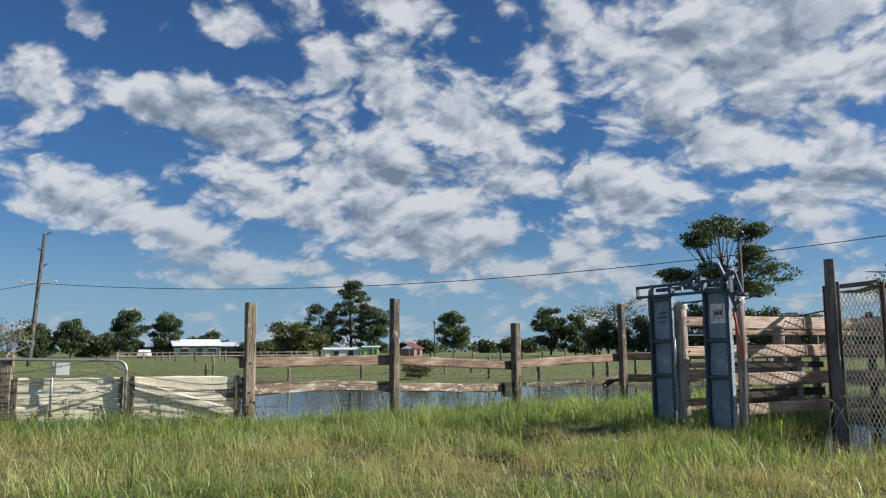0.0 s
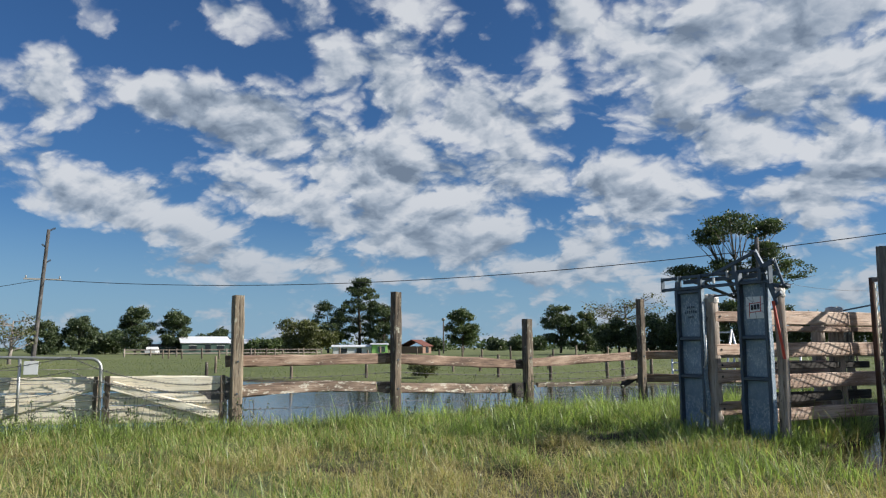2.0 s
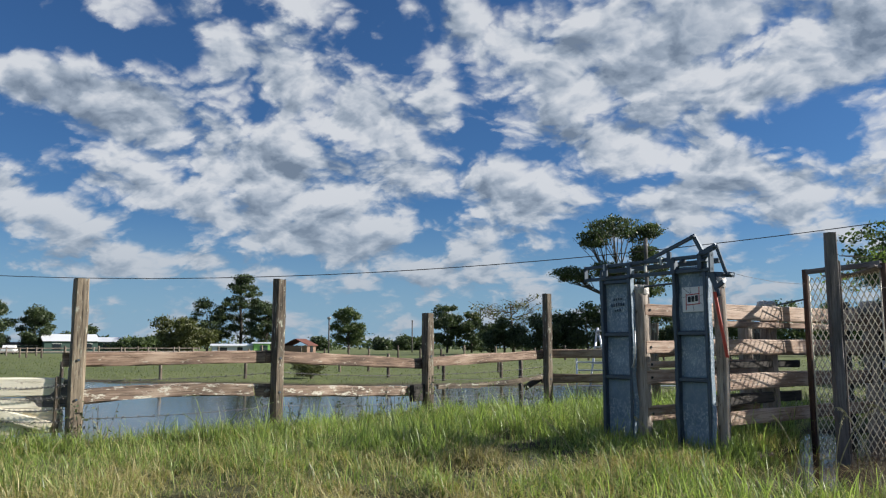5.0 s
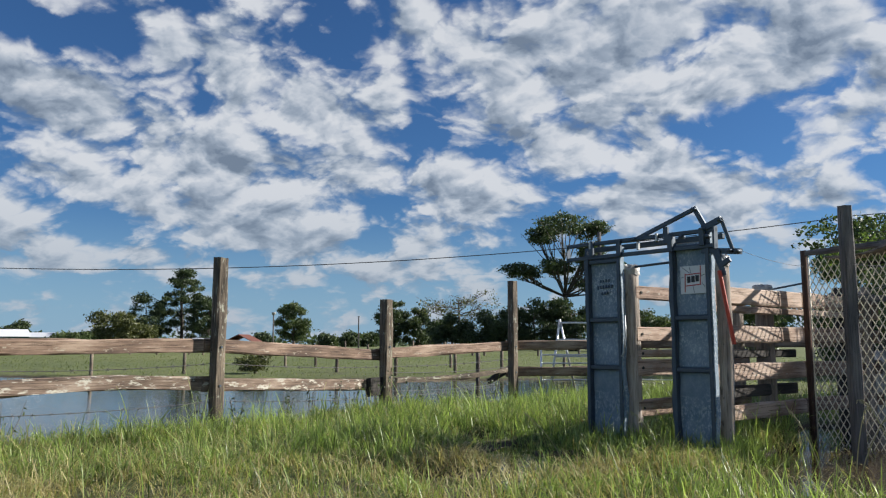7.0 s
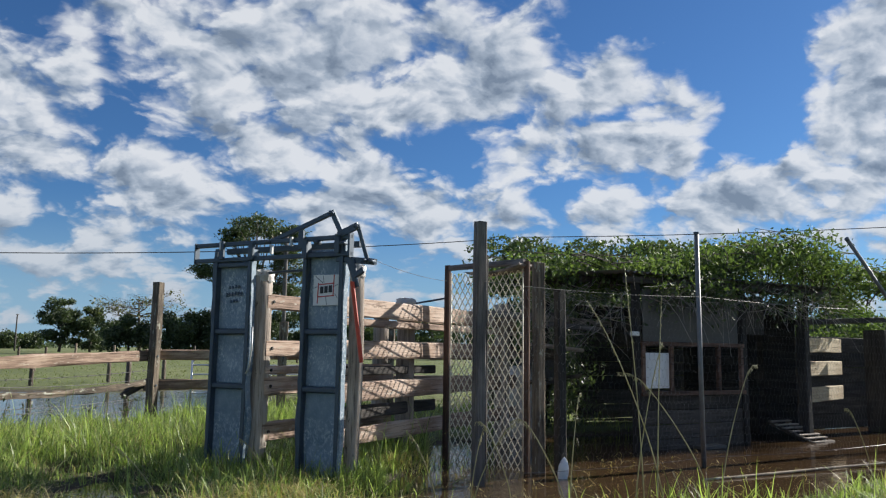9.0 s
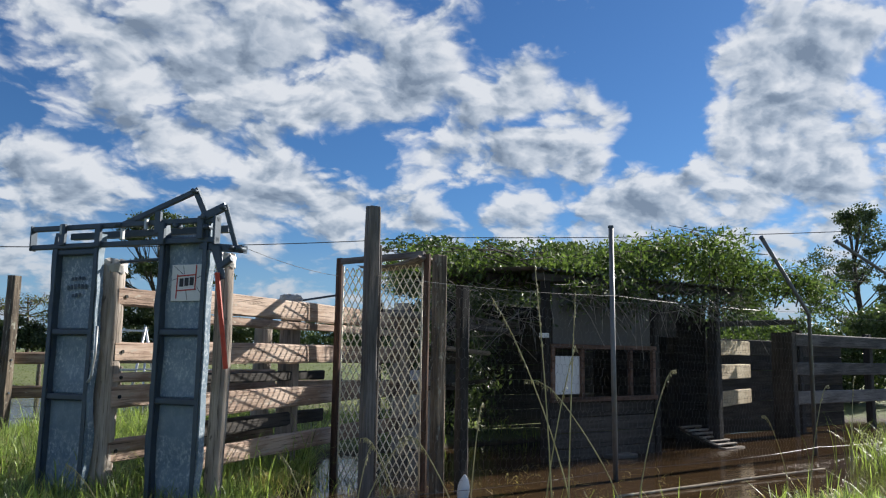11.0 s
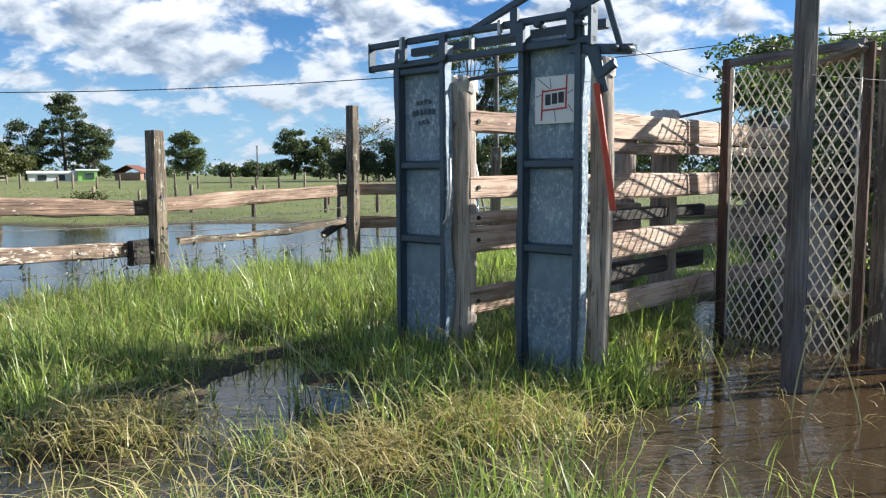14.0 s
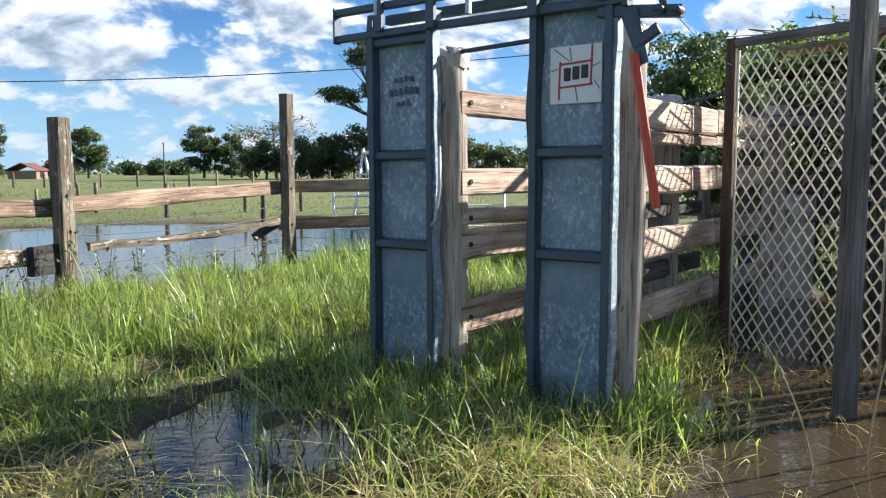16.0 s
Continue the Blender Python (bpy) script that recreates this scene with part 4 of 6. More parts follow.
gate = thing("mesh_gate", (MA.x, MA.y, -0.02), "old brown-framed screen door with cream diamond grille, used as a gate", "gate")
up_m = (mu.x, mu.y, 0)
beam("stile", gate, mesh_p(0.03, -0.02), mesh_p(0.03, 2.03), 0.045, 0.07, WOOD_BROWN, 171, up=up_m, rough=0.003)
beam("stile", gate, mesh_p(mlen - 0.03, -0.02), mesh_p(mlen - 0.03, 2.0), 0.045, 0.06, WOOD_BROWN, 172, up=up_m, rough=0.003)
beam("top_rail", gate, mesh_p(0.06, 2.00), mesh_p(mlen - 0.06, 2.00), 0.045, 0.06, WOOD_GREY, 173, rough=0.003)
box_part("latch", gate, (0.05, 0.03, 0.09), Matrix.Translation(mesh_p(0.03, 0.92, -0.04)), STEEL_DARK, "black gate latch")
tube_part("grille_edge", gate, [mesh_p(0.085, 0.0), mesh_p(0.085, 1.95)], 0.008, GRILLE, sides=6)
tube_part("grille_edge", gate, [mesh_p(mlen - 0.08, 0.0), mesh_p(mlen - 0.08, 1.95)], 0.008, GRILLE, sides=6)
g0, g1, zlo, zhi = 0.09, mlen - 0.085, 0.0, 1.93
cell_w, cell_h = 0.078, 0.118
slope = cell_h / cell_w
for fam in (1, -1):
    c = zlo - (g1 - g0) * slope
    while c < zhi + (g1 - g0) * slope:
        # z = c + fam * slope * s, clipped to the door
        s_lo, s_hi = 0.0, g1 - g0
        za, zb = c + fam * slope * s_lo, c + fam * slope * s_hi
        if fam > 0:
            s_lo, s_hi = max(s_lo, (zlo - c) / slope), min(s_hi, (zhi - c) / slope)
        else:
            s_lo, s_hi = max(s_lo, (c - zhi) / slope), min(s_hi, (c - zlo) / slope)
        if s_hi - s_lo > 0.03:
            bm = bmesh.new()
            o = 0.004 * fam
            pts = [mesh_p(g0 + s_lo + (s_hi - s_lo) * f, c + fam * slope * (s_lo + (s_hi - s_lo) * f), o) for f in (0, 0.5, 1)]
            add_tube(bm, pts, 0.0062, 4)
            part("bar", bm, GRILLE, gate)
        c += cell_h


def square_post(name, p, top, w, d, mat, label, seed, facing=(0.97, 0.23), lean=(0, 0)):
    f = thing(name, v3(p, -0.3), label, "post")
    m, length = along(v3(p, -0.3), (p[0] + lean[0], p[1] + lean[1], top), (facing[0], facing[1], 0))
    part("shaft", beam_bm(length, w, d, seed, 0.005, 0.012, 10), mat, f, "", m)
    return f


GP = (2.83, 4.975)
square_post("gate_post", GP, 2.25, 0.085, 0.10, WOOD_GREY, "tall square grey timber post standing in brown water", 181)
square_post("gate_post", (2.905, 5.105), 1.98, 0.05, 0.09, WOOD_DARK_SHADE, "dark narrow timber upright beside the tall post", 182)
square_post("gate_post", (3.61, 5.49), 1.98, 0.10, 0.10, WOOD_POST, "weathered timber post at the hinge side of the mesh gate", 183)
# the short run post is shaded by its colour: dark timber for a lighter post
square_post("run_post", (3.80, 5.42), 1.72, 0.09, 0.09, WOOD_DARK_SHADE, "short timber post of the poultry run, coloured dark for shade", 184)
m, length = along((3.22, 6.25, 1.93), (3.58, 5.62, 1.97))
solo("hessian_scrap", beam_bm(length, 0.30, 0.012, 185, 0.03, 0.004, 10, 0.03), WOOD_LOG, "scrap of grey board lying over the gate posts", "board", m)

# ---------------------------------------------------------------- poultry run fence
rf = Vector((0.974, 0.226, 0)).normalized()
rfn = Vector((rf.y, -rf.x, 0))
P2 = Vector((5.455, 5.577, 0))
P3 = Vector((8.97, 6.40, 0))


def pipe_post(pts, label):
    f = thing("pipe_post", (pts[0][0], pts[0][1], -0.25), label, "post", "run posts")
    tube_part("pipe", f, pts, 0.024, PIPE_OLD, sides=10)
    bm = bmesh.new()
    add_tube(bm, [Vector(pts[-1]) - (Vector(pts[-1]) - Vector(pts[-2])).normalized() * 0.02, Vector(pts[-1]) + (Vector(pts[-1]) - Vector(pts[-2])).normalized() * 0.004], 0.028, 10)
    part("end_cap", bm, STEEL_DARK, f)
    return f


pipe_post([(5.47, 5.58, -0.25), (5.46, 5.58, 1.0), (5.45, 5.575, 2.40)], "tall thin galvanised pipe post of the poultry run")
pipe_post([(8.97, 6.40, -0.25), (8.97, 6.40, 1.70), (8.0, 6.17, 2.56)], "galvanised pipe post with its top bent inwards")
pipe_post([(12.6, 7.2, -0.25), (12.6, 7.2, 1.95), (9.74, 6.58, 2.69)], "galvanised pipe post with a long bent top")


def netting(p, q, z0, z1, cell, name):
    """Hexagonal wire netting as real wire."""
    p, q = Vector(p), Vector(q)
    L = (q - p).length
    d = (q - p).normalized()
    n = Vector((d.y, -d.x, 0))
    rng = np.random.default_rng(5)
    hw, hh = cell, cell * 0.87
    segs = []
    rows, cols = int((z1 - z0) / (hh * 1.5)), int(L / hw)
    for r in range(rows):
        for c in range(cols):
            x, z = (c + 0.5 * (r % 2)) * hw, z0 + r * hh * 1.5
            top, lo_l, lo_r = (x, z + hh), (x - hw / 2, z + hh / 2), (x + hw / 2, z + hh / 2)
            segs += [(lo_l, top), (top, lo_r), (lo_l, (x - hw / 2, z - hh / 2))]
    s = np.array(segs, float)
    bulge = lambda a: 0.05 * np.sin(a[:, 0] * 1.7) * np.sin(a[:, 1] * 2.1)  # noqa: E731
    sag = lambda a: 0.05 * np.sin(a[:, 0] * 1.1 + 1)  # noqa: E731
    P = [np.outer(s[:, k, 0], d) + np.array(p) + np.outer(bulge(s[:, k]), n) + np.outer(s[:, k, 1] + sag(s[:, k]), (0, 0, 1)) for k in (0, 1)]
    w = P[1] - P[0]
    w /= np.linalg.norm(w, axis=1, keepdims=True)
    side = np.cross(w, np.array(n))
    r = 0.0009
    nn = np.tile(np.array(n), (len(w), 1))
    corner = [side * r, -side * r * 0.5 + nn * r * 0.87, -side * r * 0.5 - nn * r * 0.87]
    v = np.stack([P[0] + c for c in corner] + [P[1] + c for c in corner], 1).reshape(-1, 3)
    base = np.arange(len(w))[:, None] * 6
    f = np.concatenate([base + np.array(q4) for q4 in ((0, 1, 4, 3), (1, 2, 5, 4), (2, 0, 3, 5))])
    ob = new(name, np_mesh(name, v, f, WIRE))
    return tagged(ob, "sagging rusty wire netting of the poultry run", "wire netting")


netting((2.9, 5.0, 0), P2, 0.05, 1.72, 0.062, "wire_netting")
netting(P2, P3, 0.05, 1.72, 0.062, "wire_netting")
for z in (1.72, 0.10):
    strand("fence_wire", [(2.85, 4.93, z), (5.47, 5.54, z), (8.97, 6.36, z), (12.6, 7.2, z)], 0.002, "thin straining wire of the poultry run", 0.03)

# ---------------------------------------------------------------- coop
CP = Vector((5.75, 6.85, 0))


def coop_p(s, z, back=0.0):
    p = CP + rf * s - rfn * back
    return (p.x, p.y, z)


def coop_m(s, z, back=0.0):
    m = Matrix((rf, -rfn, (0, 0, 1))).transposed().to_4x4()
    m.translation = coop_p(s, z, back)
    return m


coop = thing("chicken_coop", coop_p(0.5, -0.1, 1.0), "dark ramshackle timber chicken coop under vines, standing in brown water", "coop")


def boards(name, s0, s1, z0, z1, back, mat, high=0.16, seed=0, gap=0.008):
    """Horizontal boards from z0 to z1, each a part."""
    z, k = z0 + high / 2, 0
    while z + high / 2 <= z1 + 0.03:
        beam(name, coop, coop_p(s0, z, back), coop_p(s1, z, back), 0.025, high - gap, mat, seed + k, seg=5)
        z += high
        k += 1


box_part("gable_panel", coop, (1.66, 0.02, 0.66), coop_m(0.60, 1.57, 0.0), FIBRO, "grey fibre cement panel above the window")
box_part("gable_panel", coop, (0.62, 0.02, 0.5), coop_m(1.75, 1.65, 0.08), WOOD_DARK_SHADE)
boards("wall_board", -0.25, 1.52, -0.05, 0.62, 0.02, WOOD_DARK_SHADE, 0.17, 200)
# back wall: its near-black colour stands for the unlit inside
boards("wall_board", 0.9, 4.6, -0.1, 2.0, 2.6, WOOD_DARK_SHADE, 0.22, 210)
beam("side_wall", coop, coop_p(3.15, 0.95, 0.4), coop_p(3.15, 0.95, 2.5), 0.03, 1.95, WOOD_DARK_SHADE, 225, seg=4)
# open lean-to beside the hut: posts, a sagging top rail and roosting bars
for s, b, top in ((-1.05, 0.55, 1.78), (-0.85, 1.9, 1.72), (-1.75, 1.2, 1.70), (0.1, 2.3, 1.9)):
    beam("post", coop, coop_p(s, -0.2, b), coop_p(s, top, b), 0.09, 0.09, WOOD_DARK_SHADE, int(420 + s * 10), up=tuple(rf))
beam("top_rail", coop, coop_p(-1.85, 1.60, 1.2), coop_p(0.3, 1.52, 1.15), 0.05, 0.08, WOOD_GREY, 430)
beam("top_rail", coop, coop_p(-1.15, 1.46, 0.6), coop_p(-0.25, 1.40, 0.5), 0.04, 0.06, WOOD_GREY, 431)
beam("roost", coop, coop_p(-1.2, 1.22, 0.9), coop_p(-0.3, 1.16, 1.0), 0.035, 0.05, WOOD_LOG, 432)
beam("roost", coop, coop_p(-1.0, 0.74, 1.3), coop_p(0.0, 0.82, 1.4), 0.035, 0.05, WOOD_POST, 433)
m, length = along(coop_p(-0.75, -0.16, 1.7), coop_p(-0.75, 0.94, 1.7))
solo("drum", log_bm(length, 0.19, 0.18, 434, 18, 6, 0.01), TIN, "dull dented tin drum standing in the dark lean-to", "drum", m, smooth=True)
box_part("wall_fitting", coop, (0.10, 0.06, 0.05), coop_m(-0.37, 1.36, -0.02), WHITE, "small white fitting on the hut corner")
win = box_part("window_sill", coop, (1.80, 0.07, 0.05), coop_m(0.62, 0.66, -0.01), WOOD_BROWN, "brown timber window frame")
box_part("window_head", win, (1.80, 0.05, 0.05), coop_m(0.62, 1.25, -0.01), WOOD_BROWN)
for s in (-0.24, 0.22, 1.05, 1.47):
    box_part("window_jamb", win, (0.05, 0.05, 0.58), coop_m(s, 0.955, -0.012), WOOD_BROWN)
box_part("white_panel", win, (0.41, 0.012, 0.42), coop_m(-0.01, 0.93, 0.0), WHITE, "plain white panel in the window")
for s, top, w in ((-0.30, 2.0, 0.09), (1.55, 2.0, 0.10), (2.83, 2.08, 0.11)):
    beam("post", coop, coop_p(s, -0.2, 0.03), coop_p(s, top, 0.03), w, w, WOOD_DARK_SHADE, int(300 + s * 10), up=tuple(rf))
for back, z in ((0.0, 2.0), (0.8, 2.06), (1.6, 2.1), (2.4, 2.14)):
    beam("rafter", coop, coop_p(-0.5, z, back), coop_p(3.3, z + 0.03, back), 0.06, 0.09, WOOD_DARK_SHADE, int(back * 10 + 320))
bm = bmesh.new()
n = 78
prof = [(-0.6 + 3.95 * i / n, 0.014 * math.cos(math.pi * i)) for i in range(n + 1)]
top = [bm.verts.new(Vector(coop_p(s, 2.08 + d, -0.12))) for s, d in prof]
bot = [bm.verts.new(Vector(coop_p(s, 2.24 + d, 2.5))) for s, d in prof]
for i in range(n):
    bm.faces.new((top[i], top[i + 1], bot[i + 1], bot[i]))
part("roof_sheet", bm, FIBRO, coop, "corrugated iron roof under the vine")
beam("inner_rail", coop, coop_p(-1.0, 1.62, 1.3), coop_p(-0.3, 1.58, 1.3), 0.05, 0.10, WOOD_GREY, 331)
beam("inner_rail", coop, coop_p(-1.0, 1.10, 1.4), coop_p(-0.3, 1.08, 1.4), 0.05, 0.14, WOOD_POST, 332)
box_part("nest_box", coop, (0.45, 0.4, 0.35), coop_m(-0.15, 0.85, 2.2), FIBRO, "pale nest box in the dark interior", 0.02)
box_part("doorstep", coop, (0.42, 0.16, 0.05), coop_m(0.73, 0.02, -0.12), FIBRO, "pale block lying before the wall", 0.01)

ramp_t = thing("coop_ramp", coop_p(2.55, -0.05, 0.0), "short slatted timber ramp rising from the water to the coop", "ramp")
for s in (2.60, 2.94):
    beam("rail", ramp_t, coop_p(s, -0.08, -0.35), coop_p(s, 0.20, 0.45), 0.04, 0.06, WOOD_POST, int(340 + s))
for k in range(8):
    f = k / 7
    beam("slat", ramp_t, coop_p(2.56, -0.03 + 0.25 * f, -0.33 + 0.75 * f), coop_p(2.98, -0.03 + 0.25 * f, -0.33 + 0.75 * f), 0.07, 0.025, WOOD_LOG, 345 + k, seg=3)

side_fence = thing("slat_fence", coop_p(3.9, -0.1, 0.25), "three pale timber slats nailed between dark posts", "fence")
for k, z in enumerate((1.29, 0.95, 0.58)):
    beam("slat", side_fence, coop_p(3.12, z, 0.25), coop_p(4.55, z + 0.01, 0.62), 0.03, 0.21, WOOD_PALE, 360 + k)
beam("post", side_fence, coop_p(3.06, -0.2, 0.22), coop_p(3.06, 1.55, 0.22), 0.12, 0.12, WOOD_DARK_SHADE, 364, up=tuple(rf))
beam("post", side_fence, coop_p(4.98, -0.2, 0.3), coop_p(4.98, 1.55, 0.3), 0.34, 0.14, WOOD_DARK_SHADE, 365, up=tuple(rf))
# added dark boards that give the gaps behind the slats their shade
gap_shade_boards = [beam("backing_board", side_fence, coop_p(3.0, 0.12 + 0.24 * k, 0.95), coop_p(8.0, 0.12 + 0.24 * k, 0.95), 0.025, 0.235, WOOD_DARK_SHADE, 390 + k, seg=3) for k in range(6)]
beam("cap_rail", side_fence, coop_p(2.95, 1.60, 0.25), coop_p(5.2, 1.72, 0.25), 0.10, 0.08, WOOD_DARK_SHADE, 366)
rear = thing("rail_fence", coop_p(7.5, -0.1, 0.35), "grey weathered rail fence past the coop", "fence")
for k, z in enumerate((1.45, 1.0, 0.55)):
    beam("rail", rear, coop_p(5.0, z, 0.35), coop_p(12.0, z, 0.35), 0.04, 0.2, WOOD_GREY, 370 + k)
for k, s in enumerate((5.6, 7.9, 10.2)):
    beam("post", rear, coop_p(s, -0.2, 0.42), coop_p(s, 1.6, 0.42), 0.12, 0.12, WOOD_DARK_SHADE, 375 + k, up=tuple(rf))

m, length = along((4.9, 4.82, 0.005), (7.9, 5.36, 0.03))
solo("fallen_pole", log_bm(length, 0.016, 0.011, 380, 10, 12), WOOD_POST, "long thin brown pole lying in the brown water", "pole", m, smooth=True)

# ---------------------------------------------------------------- vine on the coop
rng = np.random.default_rng(11)
vine = thing("vine", coop_p(0.6, 2.0, 0.4), "thick green climbing vine sprawling over the coop roof", "vine")
crest_s = np.array([-2.5, -1.9, -1.3, -0.5, 0.1, 0.7, 1.6, 2.7, 3.8, 5.4, 6.4])
crest_z = np.array([2.12, 2.26, 2.22, 2.44, 2.24, 2.32, 2.52, 2.84, 2.52, 2.42, 2.1])


def set_back(s):
    return 1.15 * max(0.0, min(1.0, (-0.1 - s) / 0.7))

bm = bmesh.new()
for k in range(46):
    s = rng.uniform(-0.95, 5.2)
    z = np.interp(s, crest_s, crest_z)
    b0 = rng.uniform(-0.1, 1.0) + set_back(s)
    pts = [coop_p(s + rng.normal() * 0.15 * i + 0.12 * i * rng.choice((-1, 1)), 1.95 + (z - 1.95) * f + 0.04 * rng.normal(), b0 - 0.05 * i) for i, f in enumerate((0, 0.45, 0.8, 0.95, 0.9))]
    add_tube(bm, pts, 0.012, 5, 0.004)
part("stem", bm, BARK, vine)
cs = []
for k in range(300):
    s = rng.uniform(-0.95, 5.6)
    zt = np.interp(s, crest_s, crest_z) + 0.06 * math.sin(s * 7)
    zc = zt - 0.06 - abs(rng.normal()) * 0.20
    zc = max(zc, 1.80 + 0.12 * rng.normal())
    back = rng.uniform(-0.28, 1.5) + set_back(s)
    n_leaf = int(rng.uniform(40, 130) * (1.0 if s > 0.2 else 0.5))
    cs.append(np.array(coop_p(s, zc, back)) + rng.normal(size=(n_leaf, 3)) * (0.15, 0.15, 0.075))
for k in range(330):
    s = rng.uniform(-0.95, 5.4)
    z = np.interp(s, crest_s, crest_z) - rng.uniform(0.0, 0.12)
    n_leaf = 18
    tip = np.cumsum(rng.normal(size=(n_leaf, 3)) * (0.02, 0.02, 0.010) + np.array([rng.normal() * 0.022, 0, rng.uniform(-0.008, 0.014)]), 0)
    cs.append(np.array(coop_p(s, z - 0.06, rng.uniform(-0.1, 0.8) + set_back(s))) + tip)
v, f = leaf_arrays(np.concatenate(cs), 0.027, rng, 2.6, 0.3)
leaves = place_part(new("leaves", np_mesh("leaves", v, f, LEAF_VINE)), vine, Matrix.Identity(4))
leaves["kind"] = "stuff"
cs = []
for k in range(150):
    s = rng.uniform(-1.0, 3.4)
    cs.append(np.array(coop_p(s, rng.uniform(1.5 if s < -0.4 else 1.72, 1.95), rng.uniform(-0.25, 0.05) + set_back(s))) + rng.normal(size=(16, 3)) * (0.12, 0.05, 0.10))
for k in range(150):
    s = rng.uniform(-0.55, 0.9)
    cs.append(np.array(coop_p(s, rng.uniform(0.05, 1.55), rng.uniform(2.1, 2.9))) + rng.normal(size=(40, 3)) * (0.16, 0.16, 0.14))
v, f = leaf_arrays(np.concatenate(cs), 0.03, rng, 2.4, 0.8)
leaves = place_part(new("hanging_leaves", np_mesh("hanging_leaves", v, f, LEAF_DARK)), vine, Matrix.Identity(4))
leaves["kind"] = "stuff"
bm = bmesh.new()
for k in range(230):
    s = rng.uniform(-1.1, 3.4) if k % 3 else rng.uniform(-1.1, -0.3)
    z = rng.uniform(1.35 if s < -0.3 else 1.78, 2.02)
    d = rng.normal(size=2)
    pts = [coop_p(s + 0.25 * d[0] * f, z - 0.12 * f + 0.1 * d[1] * f * f, -0.1 - 0.12 * f + set_back(s)) for f in (0, 0.5, 1, 1.6)]
    add_tube(bm, pts, 0.0045, 4, 0.002)
part("dead_twig", bm, BARE, vine, "tangled dead grey twigs under the vine")["kind"] = "stuff"

# ---------------------------------------------------------------- trees


def blobs(rng, centre, spread, count, leaf, size):
    """Leaf centres in many small clumps inside an ellipsoid."""
    c, s = np.array(centre), np.array(spread)
    out = []
    for _ in range(count):
        d = rng.normal(size=3)
        d /= np.linalg.norm(d)
        r = rng.uniform(0.25, 1.0) ** 0.5
        out.append(c + d * s * r + rng.normal(size=(leaf, 3)) * size * (1, 1, 0.6))
    return np.concatenate(out)


def polar(azim, dist):
    a = radians(azim)
    return np.array([1.075 + dist * math.sin(a), -5.545 + dist * math.cos(a), 0.1])


